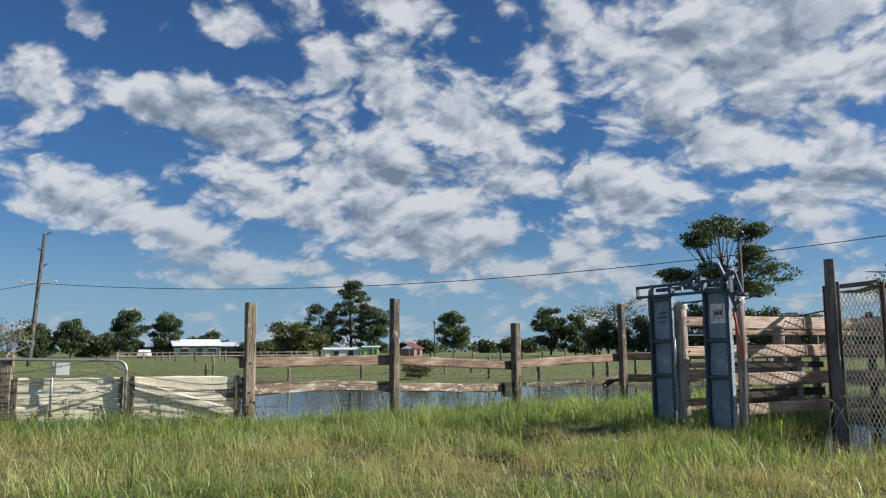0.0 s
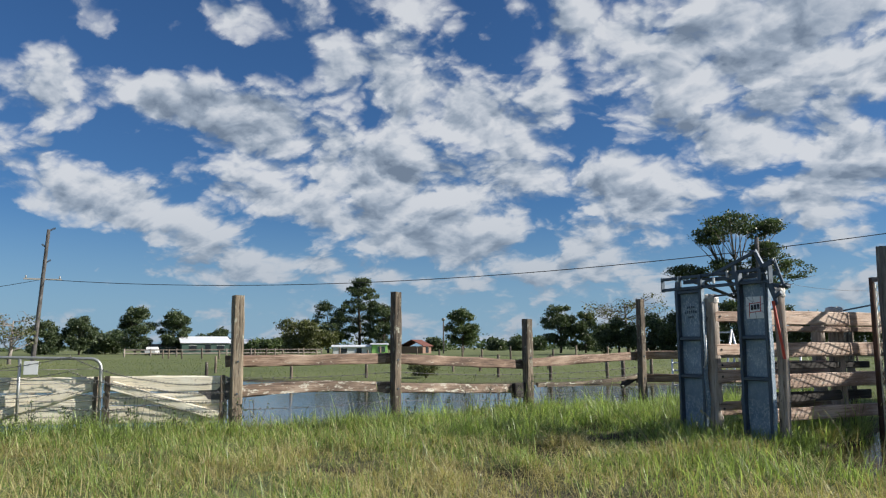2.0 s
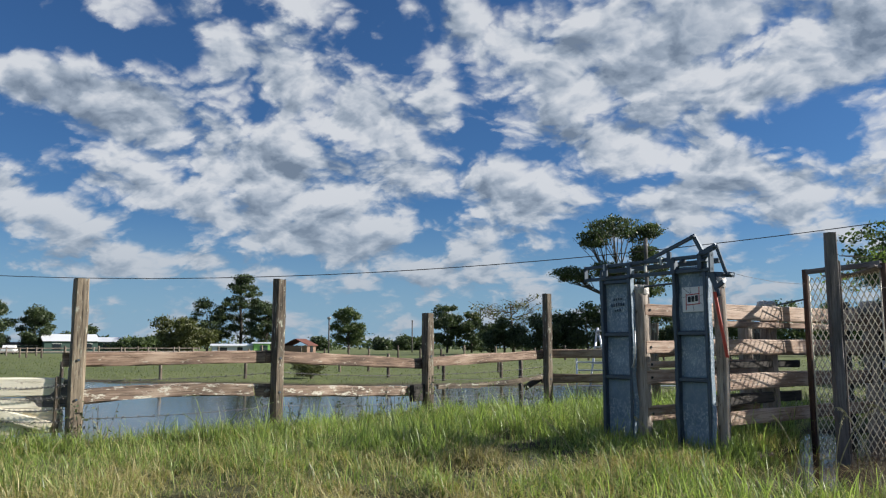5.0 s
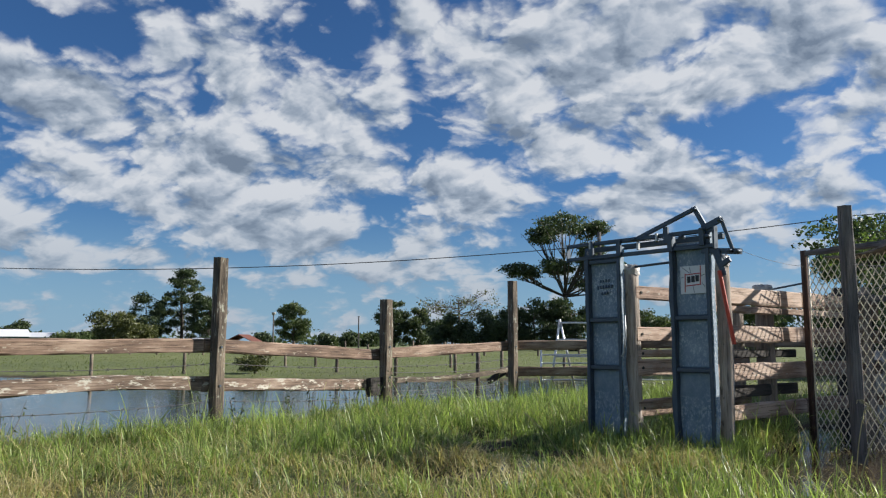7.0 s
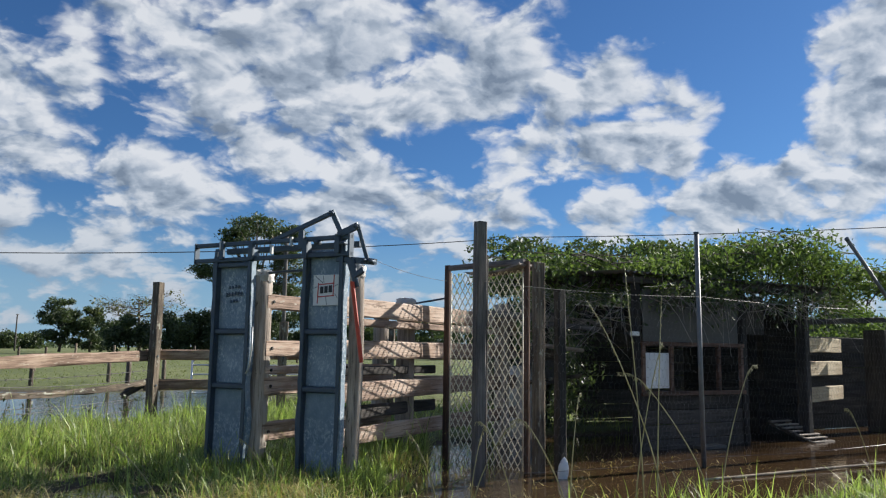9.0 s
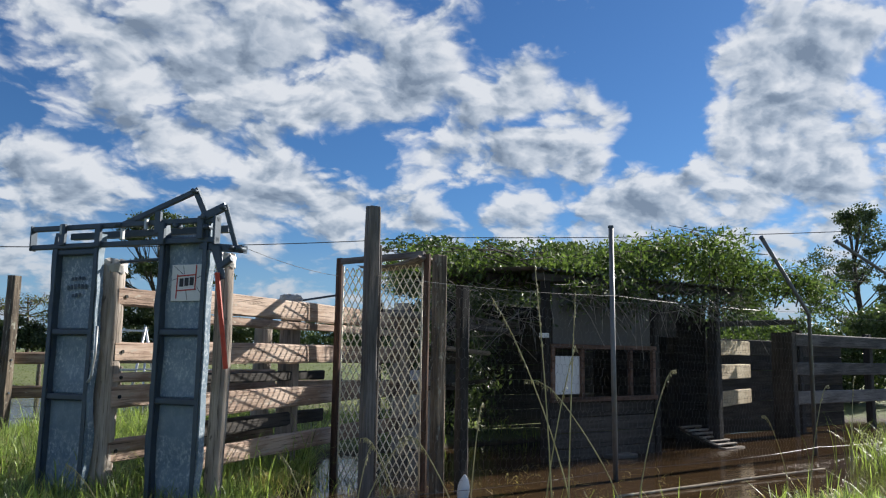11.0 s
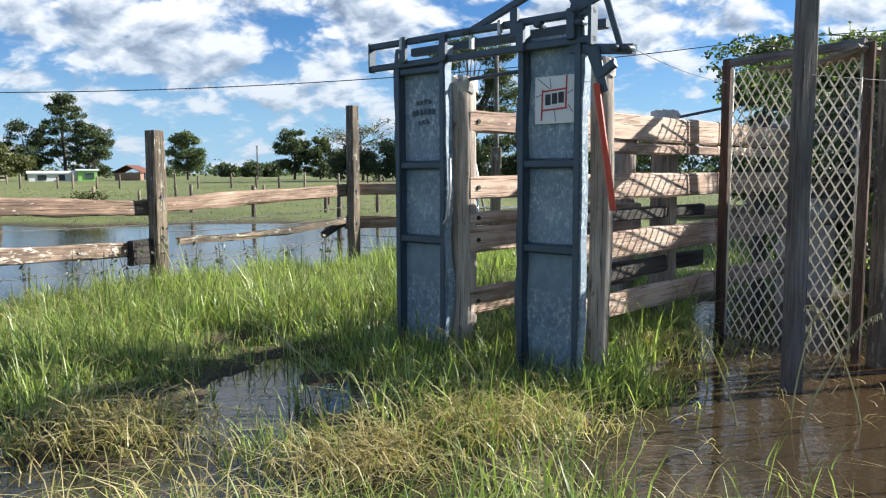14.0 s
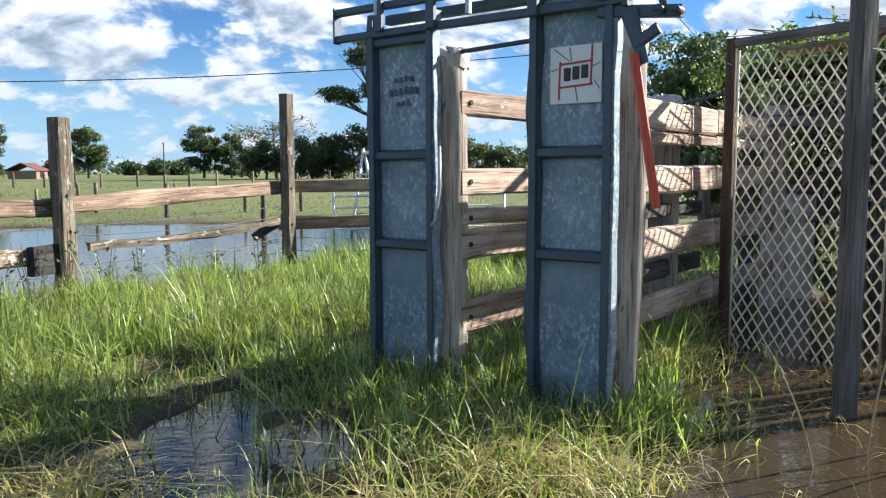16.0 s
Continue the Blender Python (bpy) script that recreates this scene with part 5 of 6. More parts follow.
def tree(azim, dist, tall, wide, mat, label, seed, style="round", name="tree", leaf_size=None, density=1.0, bark=BARK):
    rng = np.random.default_rng(seed)
    base = polar(azim, dist)
    t = thing(name, tuple(base), label, "tree")
    bm = bmesh.new()
    top = base + np.array([rng.normal() * 0.03 * tall, rng.normal() * 0.03 * tall, tall * (0.95 if style == "pine" else 0.72)])
    r0 = 0.022 * tall + 0.05
    trunk = [base + (top - base) * f + np.array([rng.normal(), rng.normal(), 0]) * 0.008 * tall * (0 < f < 1) for f in np.linspace(0, 1, 7)]
    add_tube(bm, [tuple(p - (0, 0, 0.3) if k == 0 else p) for k, p in enumerate(trunk)], r0, 8, r0 * 0.25)
    sz = leaf_size or max(0.12, 0.0019 * dist)
    clouds = []
    if style in ("round", "open", "pine"):
        # many small lobes inside an uneven outline, with limbs to them and gaps between
        top = base + (top - base) * (1.0 if style == "pine" else 1.22)
        outline = {"pine": ((0.2, 0.6), (0.4, 1.05), (0.62, 0.8), (0.82, 0.48), (1.0, 0.16)), "round": ((0.1, 0.7), (0.3, 1.0), (0.6, 1.0), (0.85, 0.7), (1.0, 0.3)), "open": ((0.2, 0.45), (0.42, 0.9), (0.65, 1.0), (0.85, 0.75), (1.0, 0.35))}[style]
        of, ow = zip(*outline)
        sz = leaf_size or max(0.10, 0.0014 * dist)
        for k in range({"pine": 46, "round": 46, "open": 38}[style]):
            f = rng.uniform(of[0], 0.97)
            reach = wide / 2 * float(np.interp(f, of, ow)) * rng.uniform(0.15, 1.05) ** 0.6
            a = 2.4 * k + rng.uniform(-0.6, 0.6)
            p1 = base + np.array([math.cos(a) * reach, math.sin(a) * reach, tall * f])
            p0 = base + (top - base) * max(0.12, f - 0.16)
            add_tube(bm, [tuple(p0), tuple((p0 + p1) / 2 - (0, 0, 0.01 * tall)), tuple(p1)], r0 * 0.2, 5, r0 * 0.05)
            lobe = wide * rng.uniform(0.06, 0.19) * (0.8 if style == "pine" else 1.0)
            clouds.append(blobs(rng, p1, (lobe, lobe, lobe * (rng.uniform(0.5, 0.85) if style != "pine" else rng.uniform(0.3, 0.5))), int(24 * density), 14, sz * 1.3))
    else:
        n_limb = {"bare": 16, "bush": 8}[style]
        for k in range(n_limb):
            f = rng.uniform(0.30, 0.98) if style == "bare" else rng.uniform(0.1, 0.9)
            a = 2.4 * k + rng.uniform(-0.5, 0.5)
            p0 = base + (top - base) * f
            up = rng.uniform(0.10, 0.36)
            reach = wide / 2 * rng.uniform(0.5, 1.0)
            p1 = p0 + np.array([math.cos(a) * reach, math.sin(a) * reach, up * tall * (1.05 - f * 0.7)])
            p1[2] = min(p1[2], base[2] + tall * 0.98)
            mid = (p0 + p1) / 2 + np.array([0, 0, -0.02 * tall])
            add_tube(bm, [tuple(p0), tuple(mid), tuple(p1)], r0 * 0.32, 5, r0 * 0.08)
            if style == "bare":
                for j in range(9):
                    q0 = p0 + (p1 - p0) * rng.uniform(0.3, 1)
                    q1 = q0 + rng.normal(size=3) * (0.10 * wide, 0.10 * wide, 0.05 * tall) + np.array([0, 0, 0.05 * tall])
                    q2 = q1 + rng.normal(size=3) * (0.06 * wide, 0.06 * wide, 0.03 * tall)
                    add_tube(bm, [tuple(q0), tuple(q1), tuple(q2)], r0 * 0.1, 4, r0 * 0.03)
                clouds.append(blobs(rng, p1, (wide * 0.14, wide * 0.14, tall * 0.06), int(7 * density), 6, sz * 2.0))
                continue
            size = 0.19 * rng.uniform(0.7, 1.25)
            flat = 0.7
            sp = wide * size
            clouds.append(blobs(rng, p1, (sp, sp, sp * flat), int(40 * density), 20, sz * 1.5))
            clouds.append(blobs(rng, mid + (p1 - mid) * 0.3, (sp * 0.6, sp * 0.6, sp * flat * 0.6), int(10 * density), 12, sz * 1.2))
        if style == "bush":
            clouds.append(blobs(rng, base + np.array([0, 0, tall * 0.42]), (wide * 0.36, wide * 0.36, tall * 0.28), int(60 * density), 18, sz * 1.3))
            for k in range(13):
                a = rng.uniform(0, 2 * math.pi)
                low = rng.uniform(0.06, 0.42)
                c = base + np.array([math.cos(a) * wide * 0.34, math.sin(a) * wide * 0.34, tall * low])
                clouds.append(blobs(rng, c, (wide * 0.17, wide * 0.17, tall * 0.13), int(18 * density), 14, sz * 1.3))
    part("trunk", bm, bark, t, smooth=True)
    if clouds:
        v, f = leaf_arrays(np.concatenate(clouds), sz, rng, 1.5)
        v[:, 2] = np.maximum(v[:, 2], 0.15)
        crown = place_part(new("crown", np_mesh("crown", v, f, mat)), t, Matrix.Identity(4))
        crown["kind"] = "stuff"
    return t


def lobed_tree(azim, dist, lobes, mat, label, seed, name="tree"):
    """A tall open tree: bare limbs that carry separate flat lobes (offset, height, half width, half height)."""
    rng = np.random.default_rng(seed)
    base = polar(azim, dist)
    a = radians(azim)
    across = np.array([math.cos(a), -math.sin(a), 0])
    depth = np.array([math.sin(a), math.cos(a), 0])
    t = thing(name, tuple(base), label, "tree")
    bm = bmesh.new()
    fork = base + np.array([0, 0, 7.5]) - across * 0.8
    add_tube(bm, [tuple(base - (0, 0, 0.3)), tuple(base * 0.5 + fork * 0.5 + across * 0.3), tuple(fork)], 0.42, 9, 0.3)
    clouds = []
    for u, z, w, h in lobes:
        for k in range(3):
            c = base + across * (u + rng.normal() * w * 0.35) + depth * rng.normal() * w * 0.7 + np.array([0, 0, z + rng.normal() * h * 0.3])
            mid = fork * 0.45 + c * 0.55 + np.array([0, 0, -0.5]) + across * rng.normal() * 0.4
            add_tube(bm, [tuple(fork), tuple(mid), tuple(c)], 0.16, 6, 0.04)
            for j in range(3):
                add_tube(bm, [tuple(mid), tuple(c + rng.normal(size=3) * (w * 0.5, w * 0.5, h * 0.4))], 0.07, 4, 0.02)
            clouds.append(blobs(rng, c, (w * 0.85, w * 0.85, h * 0.85), 42, 22, (0.36, 0.36, 0.24)))
    part("trunk", bm, BARK, t, smooth=True)
    v, f = leaf_arrays(np.concatenate(clouds), 0.21, rng, 1.5)
    crown = place_part(new("crown", np_mesh("crown", v, f, mat)), t, Matrix.Identity(4))
    crown["kind"] = "stuff"
    return t


def el_tall(dist, elev):
    return 1.06 + dist * math.tan(radians(elev))


for azim, dist, elev, wdeg, mat, style, label, seed in (
    (-44.9, 150, 1.7, 2.0, LEAF_DARK, "round", "dark leafy tree at the edge of the paddock", 1),
    (-42.9, 150, 2.1, 1.9, LEAF_DARK, "open", "dark leafy tree at the edge of the paddock", 2),
    (-41.3, 165, 1.3, 2.4, LEAF_DARK, "bush", "low dark bushes at the edge of the paddock", 3),
    (-39.4, 150, 2.7, 2.6, LEAF_DARK, "open", "tall open gum tree with dark foliage", 4),
    (-36.9, 150, 2.6, 2.2, LEAF_DARK, "open", "rounded dark gum tree behind the house", 5),
    (-34.3, 180, 1.7, 1.7, LEAF_DARK, "bush", "rounded dark tree showing over a white roof", 6),
    (-31.0, 120, 0.7, 2.0, LEAF_MID, "bush", "green shrub in front of the house", 7),
    (-27.6, 150, 2.4, 3.4, LEAF_OLIVE, "bush", "wide olive-green bushy tree", 8),
    (-26.3, 175, 3.2, 3.0, LEAF_DARK, "open", "spreading dark gum tree beside a tall pine", 9),
    (-24.0, 175, 5.1, 3.4, LEAF_DARK, "pine", "tall dark pine with layered branches", 10),
    (-22.3, 170, 3.1, 2.6, LEAF_DARK, "round", "dense dark tree beside a tall pine", 11),
    (-16.5, 150, 2.9, 2.4, LEAF_MID, "open", "single upright leafy tree in the paddock", 12),
    (-9.4, 140, 3.0, 2.4, LEAF_DARK, "open", "dark rounded tree in the far tree line", 13),
    (-7.6, 140, 2.4, 2.2, LEAF_DARK, "round", "dark rounded tree in the far tree line", 14),
    (-4.6, 120, 4.6, 6.2, LEAF_OLIVE, "bare", "tall half-bare pale tree over dark scrub", 15),
    (-5.3, 115, 2.4, 3.2, LEAF_DARK, "bush", "dense dark scrub below the bare tree", 16),
    (-2.2, 112, 2.8, 3.6, LEAF_DARK, "bush", "dense dark scrub below the bare tree", 17),
    (0.6, 112, 3.4, 3.6, LEAF_DARK, "bush", "dense dark scrub under the tall gum", 18),
    (3.5, 110, 3.6, 4.0, LEAF_DARK, "bush", "dense dark scrub under the tall gum", 20),
    (7.0, 110, 3.4, 4.2, LEAF_DARK, "bush", "dark bushy tree behind the cattle race", 21),
    (10.8, 105, 3.0, 4.2, LEAF_MID, "bush", "bushy tree behind the cattle race", 22),
    (15.0, 95, 3.6, 5.0, LEAF_MID, "bush", "bushy tree behind the cattle race", 23),
    (-18.6, 230, 0.9, 1.0, LEAF_DARK, "bush", "small far tree on the horizon", 24),
    (-14.0, 260, 0.7, 1.0, LEAF_DARK, "bush", "small far tree on the horizon", 25),
    (-12.4, 240, 1.0, 0.9, LEAF_DARK, "bush", "small far tree on the horizon", 26),
    (-11.2, 250, 0.8, 1.2, LEAF_DARK, "bush", "small far tree on the horizon", 27),
    (-29.3, 240, 0.9, 1.6, LEAF_DARK, "bush", "small far tree on the horizon", 28),
):
    tree(azim, dist, el_tall(dist, elev), 2 * dist * math.tan(radians(wdeg / 2)), mat, label, seed, style)

lobed_tree(3.2, 112, ((0.0, 17.4, 3.4, 1.5), (-3.0, 15.6, 2.2, 1.3), (2.9, 16.9, 2.0, 1.2), (4.9, 11.3, 2.8, 2.0), (2.2, 14.0, 1.9, 1.1), (-6.2, 11.2, 3.0, 1.0), (-2.2, 11.6, 2.2, 0.9), (3.8, 9.4, 2.4, 1.1)), LEAF_DARK, "tall spreading gum with separate flat crowns and bare limbs", 19)
for k, (x, y, tall, wide, mat) in enumerate(((7.5, 12.5, 3.0, 3.6, LEAF_MID), (10.4, 13.0, 3.4, 3.4, LEAF_MID), (14.5, 14.0, 2.7, 3.6, LEAF_VINE), (18.5, 13.5, 3.0, 4.0, LEAF_MID))):
    a, d = math.degrees(math.atan2(x - 1.075, y + 5.545)), math.hypot(x - 1.075, y + 5.545)
    tree(a, d, tall, wide, mat, "leafy green shrub behind the coop", 60 + k, "bush", "shrub", 0.06, 3.2)
for azim, dist, tall, wide, seed in ((21.0, 31, 4.9, 7.0, 90), (26.5, 33, 5.0, 7.5, 91)):
    tree(azim, dist, tall, wide, LEAF_MID, "wide leafy green tree behind the yards", seed, "round", "tree", 0.09, 3.0)
tree(-19.0, 29, 0.75, 1.0, LEAF_OLIVE, "low thin bush by a paddock post", 92, "bush", "bush", 0.045, 0.25)
tree(47.5, 52, 9.5, 6.0, LEAF_DARK, "tall dark tree far past the coop", 75, "round", "tree")
tree(-46.6, 62, 4.2, 3.4, LEAF_OLIVE, "bare brownish tree with drooping twigs", 76, "bare", "tree", bark=BARE)

# far scrub along the horizon
rng = np.random.default_rng(3)
cs = []
for k in range(420):
    a, d = rng.uniform(-60, 75), rng.uniform(330, 480)
    p = polar(a, d)
    tall = rng.uniform(1.5, 5.0) * (1 + 0.6 * math.sin(a * 0.7))
    cs.append(p + np.array([0, 0, max(tall, 1) * 0.45]) + rng.normal(size=(26, 3)) * (2.6, 2.6, max(tall, 1) * 0.24))
v, f = leaf_arrays(np.concatenate(cs), 1.3, rng, 1.4)
v[:, 2] = np.maximum(v[:, 2], 0.12)
scrub = new("far_scrub", np_mesh("far_scrub", v, f, LEAF_DARK))
tagged(scrub, "low dark line of far scrub on the horizon", "scrub", kind="stuff")

# ---------------------------------------------------------------- far buildings


def prism_roof(w, d, rise, over=0.3):
    """A gabled roof with thickness, ridge along x."""
    bm = bmesh.new()
    a, b = w / 2 + over, d / 2 + over
    loops = []
    for x in (-a, a):
        loops.append([(x, -b, 0), (x, 0, rise), (x, b, 0), (x, b, -0.1), (x, 0, rise - 0.1), (x, -b, -0.1)])
    rings(bm, loops)
    return bm


def facing(azim, dist, turn=0.0):
    p = polar(azim, dist)
    return Matrix.Translation(tuple(p)) @ Matrix.Rotation(radians(-azim + turn), 4, "Z")


def house(name, azim, dist, w, d, wall_h, rise, wall_mat, roof_mat, label, turn, openings, category="house"):
    m = facing(azim, dist, turn)
    h = thing(name, tuple(m.translation), label, category)
    h_m = m
    bm = bmesh.new()
    add_box(bm, (w, d, wall_h + 0.2), Matrix.Translation((0, 0, wall_h / 2 - 0.1)), 0.02)
    wall = part("wall", bm, wall_mat, h, "", h_m)
    part("roof", prism_roof(w, d, rise), roof_mat, h, "", h_m @ Matrix.Translation((0, 0, wall_h + 0.1)))
    for x, z, ow, oh, mat, tag in openings:
        o = box_part(tag, wall, (ow, 0.12, oh), h_m @ Matrix.Translation((x, -d / 2 - 0.02, z)), mat)
        box_part("frame", o, (ow + 0.16, 0.06, 0.08), h_m @ Matrix.Translation((x, -d / 2 - 0.05, z + oh / 2)), WALL_WHITE)
    return h


house("house", -35.0, 150, 8.2, 7, 2.0, 1.15, WALL_GREEN, ROOF_WHITE, "dark green low house with a white metal roof", 8, [(-2.2, 1.1, 1.2, 1.0, GLASS_DARK, "window"), (0.4, 1.0, 0.9, 1.6, GLASS_DARK, "door"), (2.6, 1.1, 1.2, 1.0, GLASS_DARK, "window")])
house("house", -31.8, 154, 7.6, 6, 1.9, 0.8, WALL_GREEN, ROOF_WHITE, "second dark wing of a low house with a pale roof", -14, [(-1.6, 1.1, 1.4, 1.0, GLASS_DARK, "window"), (1.8, 1.1, 1.4, 1.0, GLASS_DARK, "window")])
# the carport's open bays are dark panels on a solid wall, shade as colour
house("carport", -37.7, 152, 7.0, 5, 1.45, 0.35, WALL_GREEN, FIBRO, "low dark open carport beside the house", 4, [(-1.7, 0.7, 2.6, 1.2, GLASS_DARK, "opening"), (1.7, 0.7, 2.6, 1.2, GLASS_DARK, "opening")], "carport")
house("shed", -24.6, 140, 6.6, 4, 1.2, 0.3, WALL_WHITE, ROOF_WHITE, "long low white shed with a pale roof", 3, [(-1.5, 0.6, 1.2, 0.8, GLASS_DARK, "window"), (1.2, 0.6, 0.9, 0.9, GLASS_DARK, "door")], "shed")
house("shed", -22.6, 139, 2.7, 3.4, 1.6, 0.15, WALL_LIME, ROOF_WHITE, "small lime green shed beside the white shed", 3, [(0.3, 0.8, 1.3, 0.9, WALL_GREEN, "door")], "shed")
house("barn", -19.9, 145, 3.4, 4.5, 1.3, 1.15, WALL_BRICK, ROOF_RUST, "small barn with a rusty red gable roof", 62, [(0.0, 0.7, 1.0, 1.1, GLASS_DARK, "door")], "barn")

cm = facing(-38.3, 132, 80)
car = thing("car", tuple(cm.translation), "white utility car parked by the carport", "car")
bm = bmesh.new()
rings(bm, [[(x, y * k, z) for x, z in ((-1.9, 0.35), (-1.95, 0.75), (-1.1, 0.85), (-0.6, 1.32), (0.7, 1.35), (1.25, 0.9), (2.0, 0.8), (2.05, 0.4))] for y, k in ((-0.8, 0.97), (-0.55, 1.0), (0.55, 1.0), (0.8, 0.97))])
part("body", bm, CAR_WHITE, car, "", cm)
box_part("window", car, (1.2, 1.5, 0.34), cm @ Matrix.Translation((0.1, 0, 1.1)), GLASS_DARK)
for x in (-1.2, 1.3):
    for y in (-0.72, 0.72):
        bm = bmesh.new()
        add_tube(bm, [(x, y - 0.1, 0.3), (x, y + 0.1, 0.3)], 0.31, 14)
        part("wheel", bm, RUBBER, car, "", cm)

# ---------------------------------------------------------------- power line
pole = thing("power_pole", (-45.6, 40.6, 0.0), "tall leaning grey timber power pole with crossarm", "power pole")
PB, PT = Vector((-45.6, 40.6, -0.5)), Vector((-45.2, 41.0, 10.1))
log("shaft", pole, tuple(PB), tuple(PT), 0.17, 0.12, WOOD_GREY, 400)
arm = PB.lerp(PT, 0.645)
beam("crossarm", pole, tuple(arm + Vector((-0.9, -0.9, 0))), tuple(arm + Vector((0.9, 0.9, 0))), 0.1, 0.12, TIN, 401)
for f, s in ((0.99, 0.45), (0.87, -0.35), (0.76, 0.4)):
    q = PB.lerp(PT, f)
    beam("bracket", pole, tuple(q), tuple(q + Vector((0.7 * s, 0.7 * s, 0.25))), 0.1, 0.12, STEEL_DARK, 402)
for s in (-0.8, 0.8):
    tube_part("insulator", pole, [tuple(arm + Vector((s, s, 0.06))), tuple(arm + Vector((s, s, 0.26)))], 0.05, TIN)
pole2 = thing("power_pole", (14.2, 38.0, 0.0), "slim timber power pole carrying the line", "power pole")
log("shaft", pole2, (3.95, 36.0, -0.4), (3.95, 36.0, 6.5), 0.11, 0.09, WOOD_GREY, 405)
pole2.matrix_basis = Matrix.Translation((3.95, 36.0, 0.0))
pole2.children[0].matrix_parent_inverse = pole2.matrix_basis.inverted()
for azim, dist, top in ((-11.9, 150, 6.2), (-17.9, 135, 6.1)):
    q = polar(azim, dist)
    far_pole = thing("power_pole", tuple(q), "slim far timber pole on the horizon", "power pole")
    log("shaft", far_pole, (q[0], q[1], -0.3), (q[0], q[1], top), 0.14, 0.11, WOOD_GREY, 407, sides=8, seg=3)
    tube_part("fitting", far_pole, [(q[0] - 0.25, q[1], top - 0.1), (q[0] + 0.3, q[1], top - 0.05)], 0.22 if azim < -15 else 0.05, TIN)
WIRE_A, WIRE_B, WIRE_C = (-45.5, 41.0, 6.35), (16.86, 37.71, 7.44), (60, 25.6, 10.6)
strand("power_line", [WIRE_A, WIRE_B], 0.022, "black power line sagging across the sky", 1.64, CABLE, "cable", False, 60)
strand("power_line", [WIRE_B, WIRE_C], 0.022, "black power line running off past the coop", 0.5, CABLE, "cable", False, 30)
strand("power_line", [(-45.5, 41.0, 6.35), (-110, 60, 8)], 0.02, "black power line running off from the pole", 1.2, CABLE, "cable", False, 20)

# ---------------------------------------------------------------- paddock posts and yard things


def small_post(p, top, r, seed):
    m, length = along(v3(p, -0.3), v3(p, top))
    return solo("paddock_post", log_bm(length, r, r * 0.9, seed, 8, 4), WOOD_POST, "short dark paddock post standing in grass or shallow water", "fence post", m, "paddock posts", smooth=True)


rng = np.random.default_rng(21)
for k, p in enumerate(((-13.0, 20.4), (-10.55, 21.5), (-19.3, 25.0), (-9.4, 28.4), (-8.4, 29.3), (-6.3, 24.2), (-6.0, 33.1), (-2.8, 29.2), (-3.8, 21.4), (-2.15, 23.3), (-16.2, 19.9), (-10.05, 26.2), (-0.6, 22.8), (1.4, 23.4), (-1.1, 17.6))):
    small_post(p, 0.75 + 0.15 * rng.uniform(-1, 1), 0.06, 500 + k)
for k in range(34):
    f = k / 33
    small_post((-52 + 66 * f + rng.normal() * 0.4, 62 - 6 * f + rng.normal() * 0.5), 1.15 + 0.2 * rng.uniform(-1, 1), 0.09, 530 + k)
rail_f = thing("far_rail_fence", (-58, 68, 0.1), "far pale timber rail fence before the house", "fence")
for k in range(9):
    log("post", rail_f, (-64 + 2.4 * k, 72 + 1.7 * k, -0.2), (-64 + 2.4 * k, 72 + 1.7 * k, 1.15), 0.09, 0.08, WOOD_LOG, 570 + k, sides=8, seg=3)
for z in (1.0, 0.6):
    beam("rail", rail_f, (-64, 72, z), (-44.8, 85.6, z), 0.06, 0.14, WOOD_LOG, 580)

steps = thing("loading_steps", (1.1, 15.6, 0.0), "bare aluminium step frame standing beyond the fence", "steps")
for x in (0.62, 1.44):
    tube_part("leg", steps, [(x, 15.55, -0.1), (x + 0.25, 15.7, 1.58)], 0.026, ALUMINIUM)
    tube_part("leg", steps, [(x + 0.62, 16.2, -0.1), (x + 0.25, 15.7, 1.58)], 0.026, ALUMINIUM)
for k in range(4):
    f = 0.22 + 0.24 * k
    box_part("tread", steps, (0.84, 0.16, 0.035), Matrix.Translation((1.03 + 0.25 * f, 15.55 + 0.15 * f, 1.58 * f + 0.02)), ALUMINIUM)
pgate2 = thing("pipe_gate", (1.5, 12.9, 0.1), "white pipe gate standing behind the paddock fence", "gate")
for z in (0.35, 0.5, 0.66, 0.82, 0.97):
    tube_part("bar", pgate2, [(0.35, 12.75, z), (2.9, 13.1, z)], 0.014, ALUMINIUM)
for x, y in ((0.35, 12.75), (1.6, 12.92), (2.9, 13.1)):
    tube_part("upright", pgate2, [(x, y, -0.1), (x, y, 1.0)], 0.018, ALUMINIUM)

# ---------------------------------------------------------------- grass


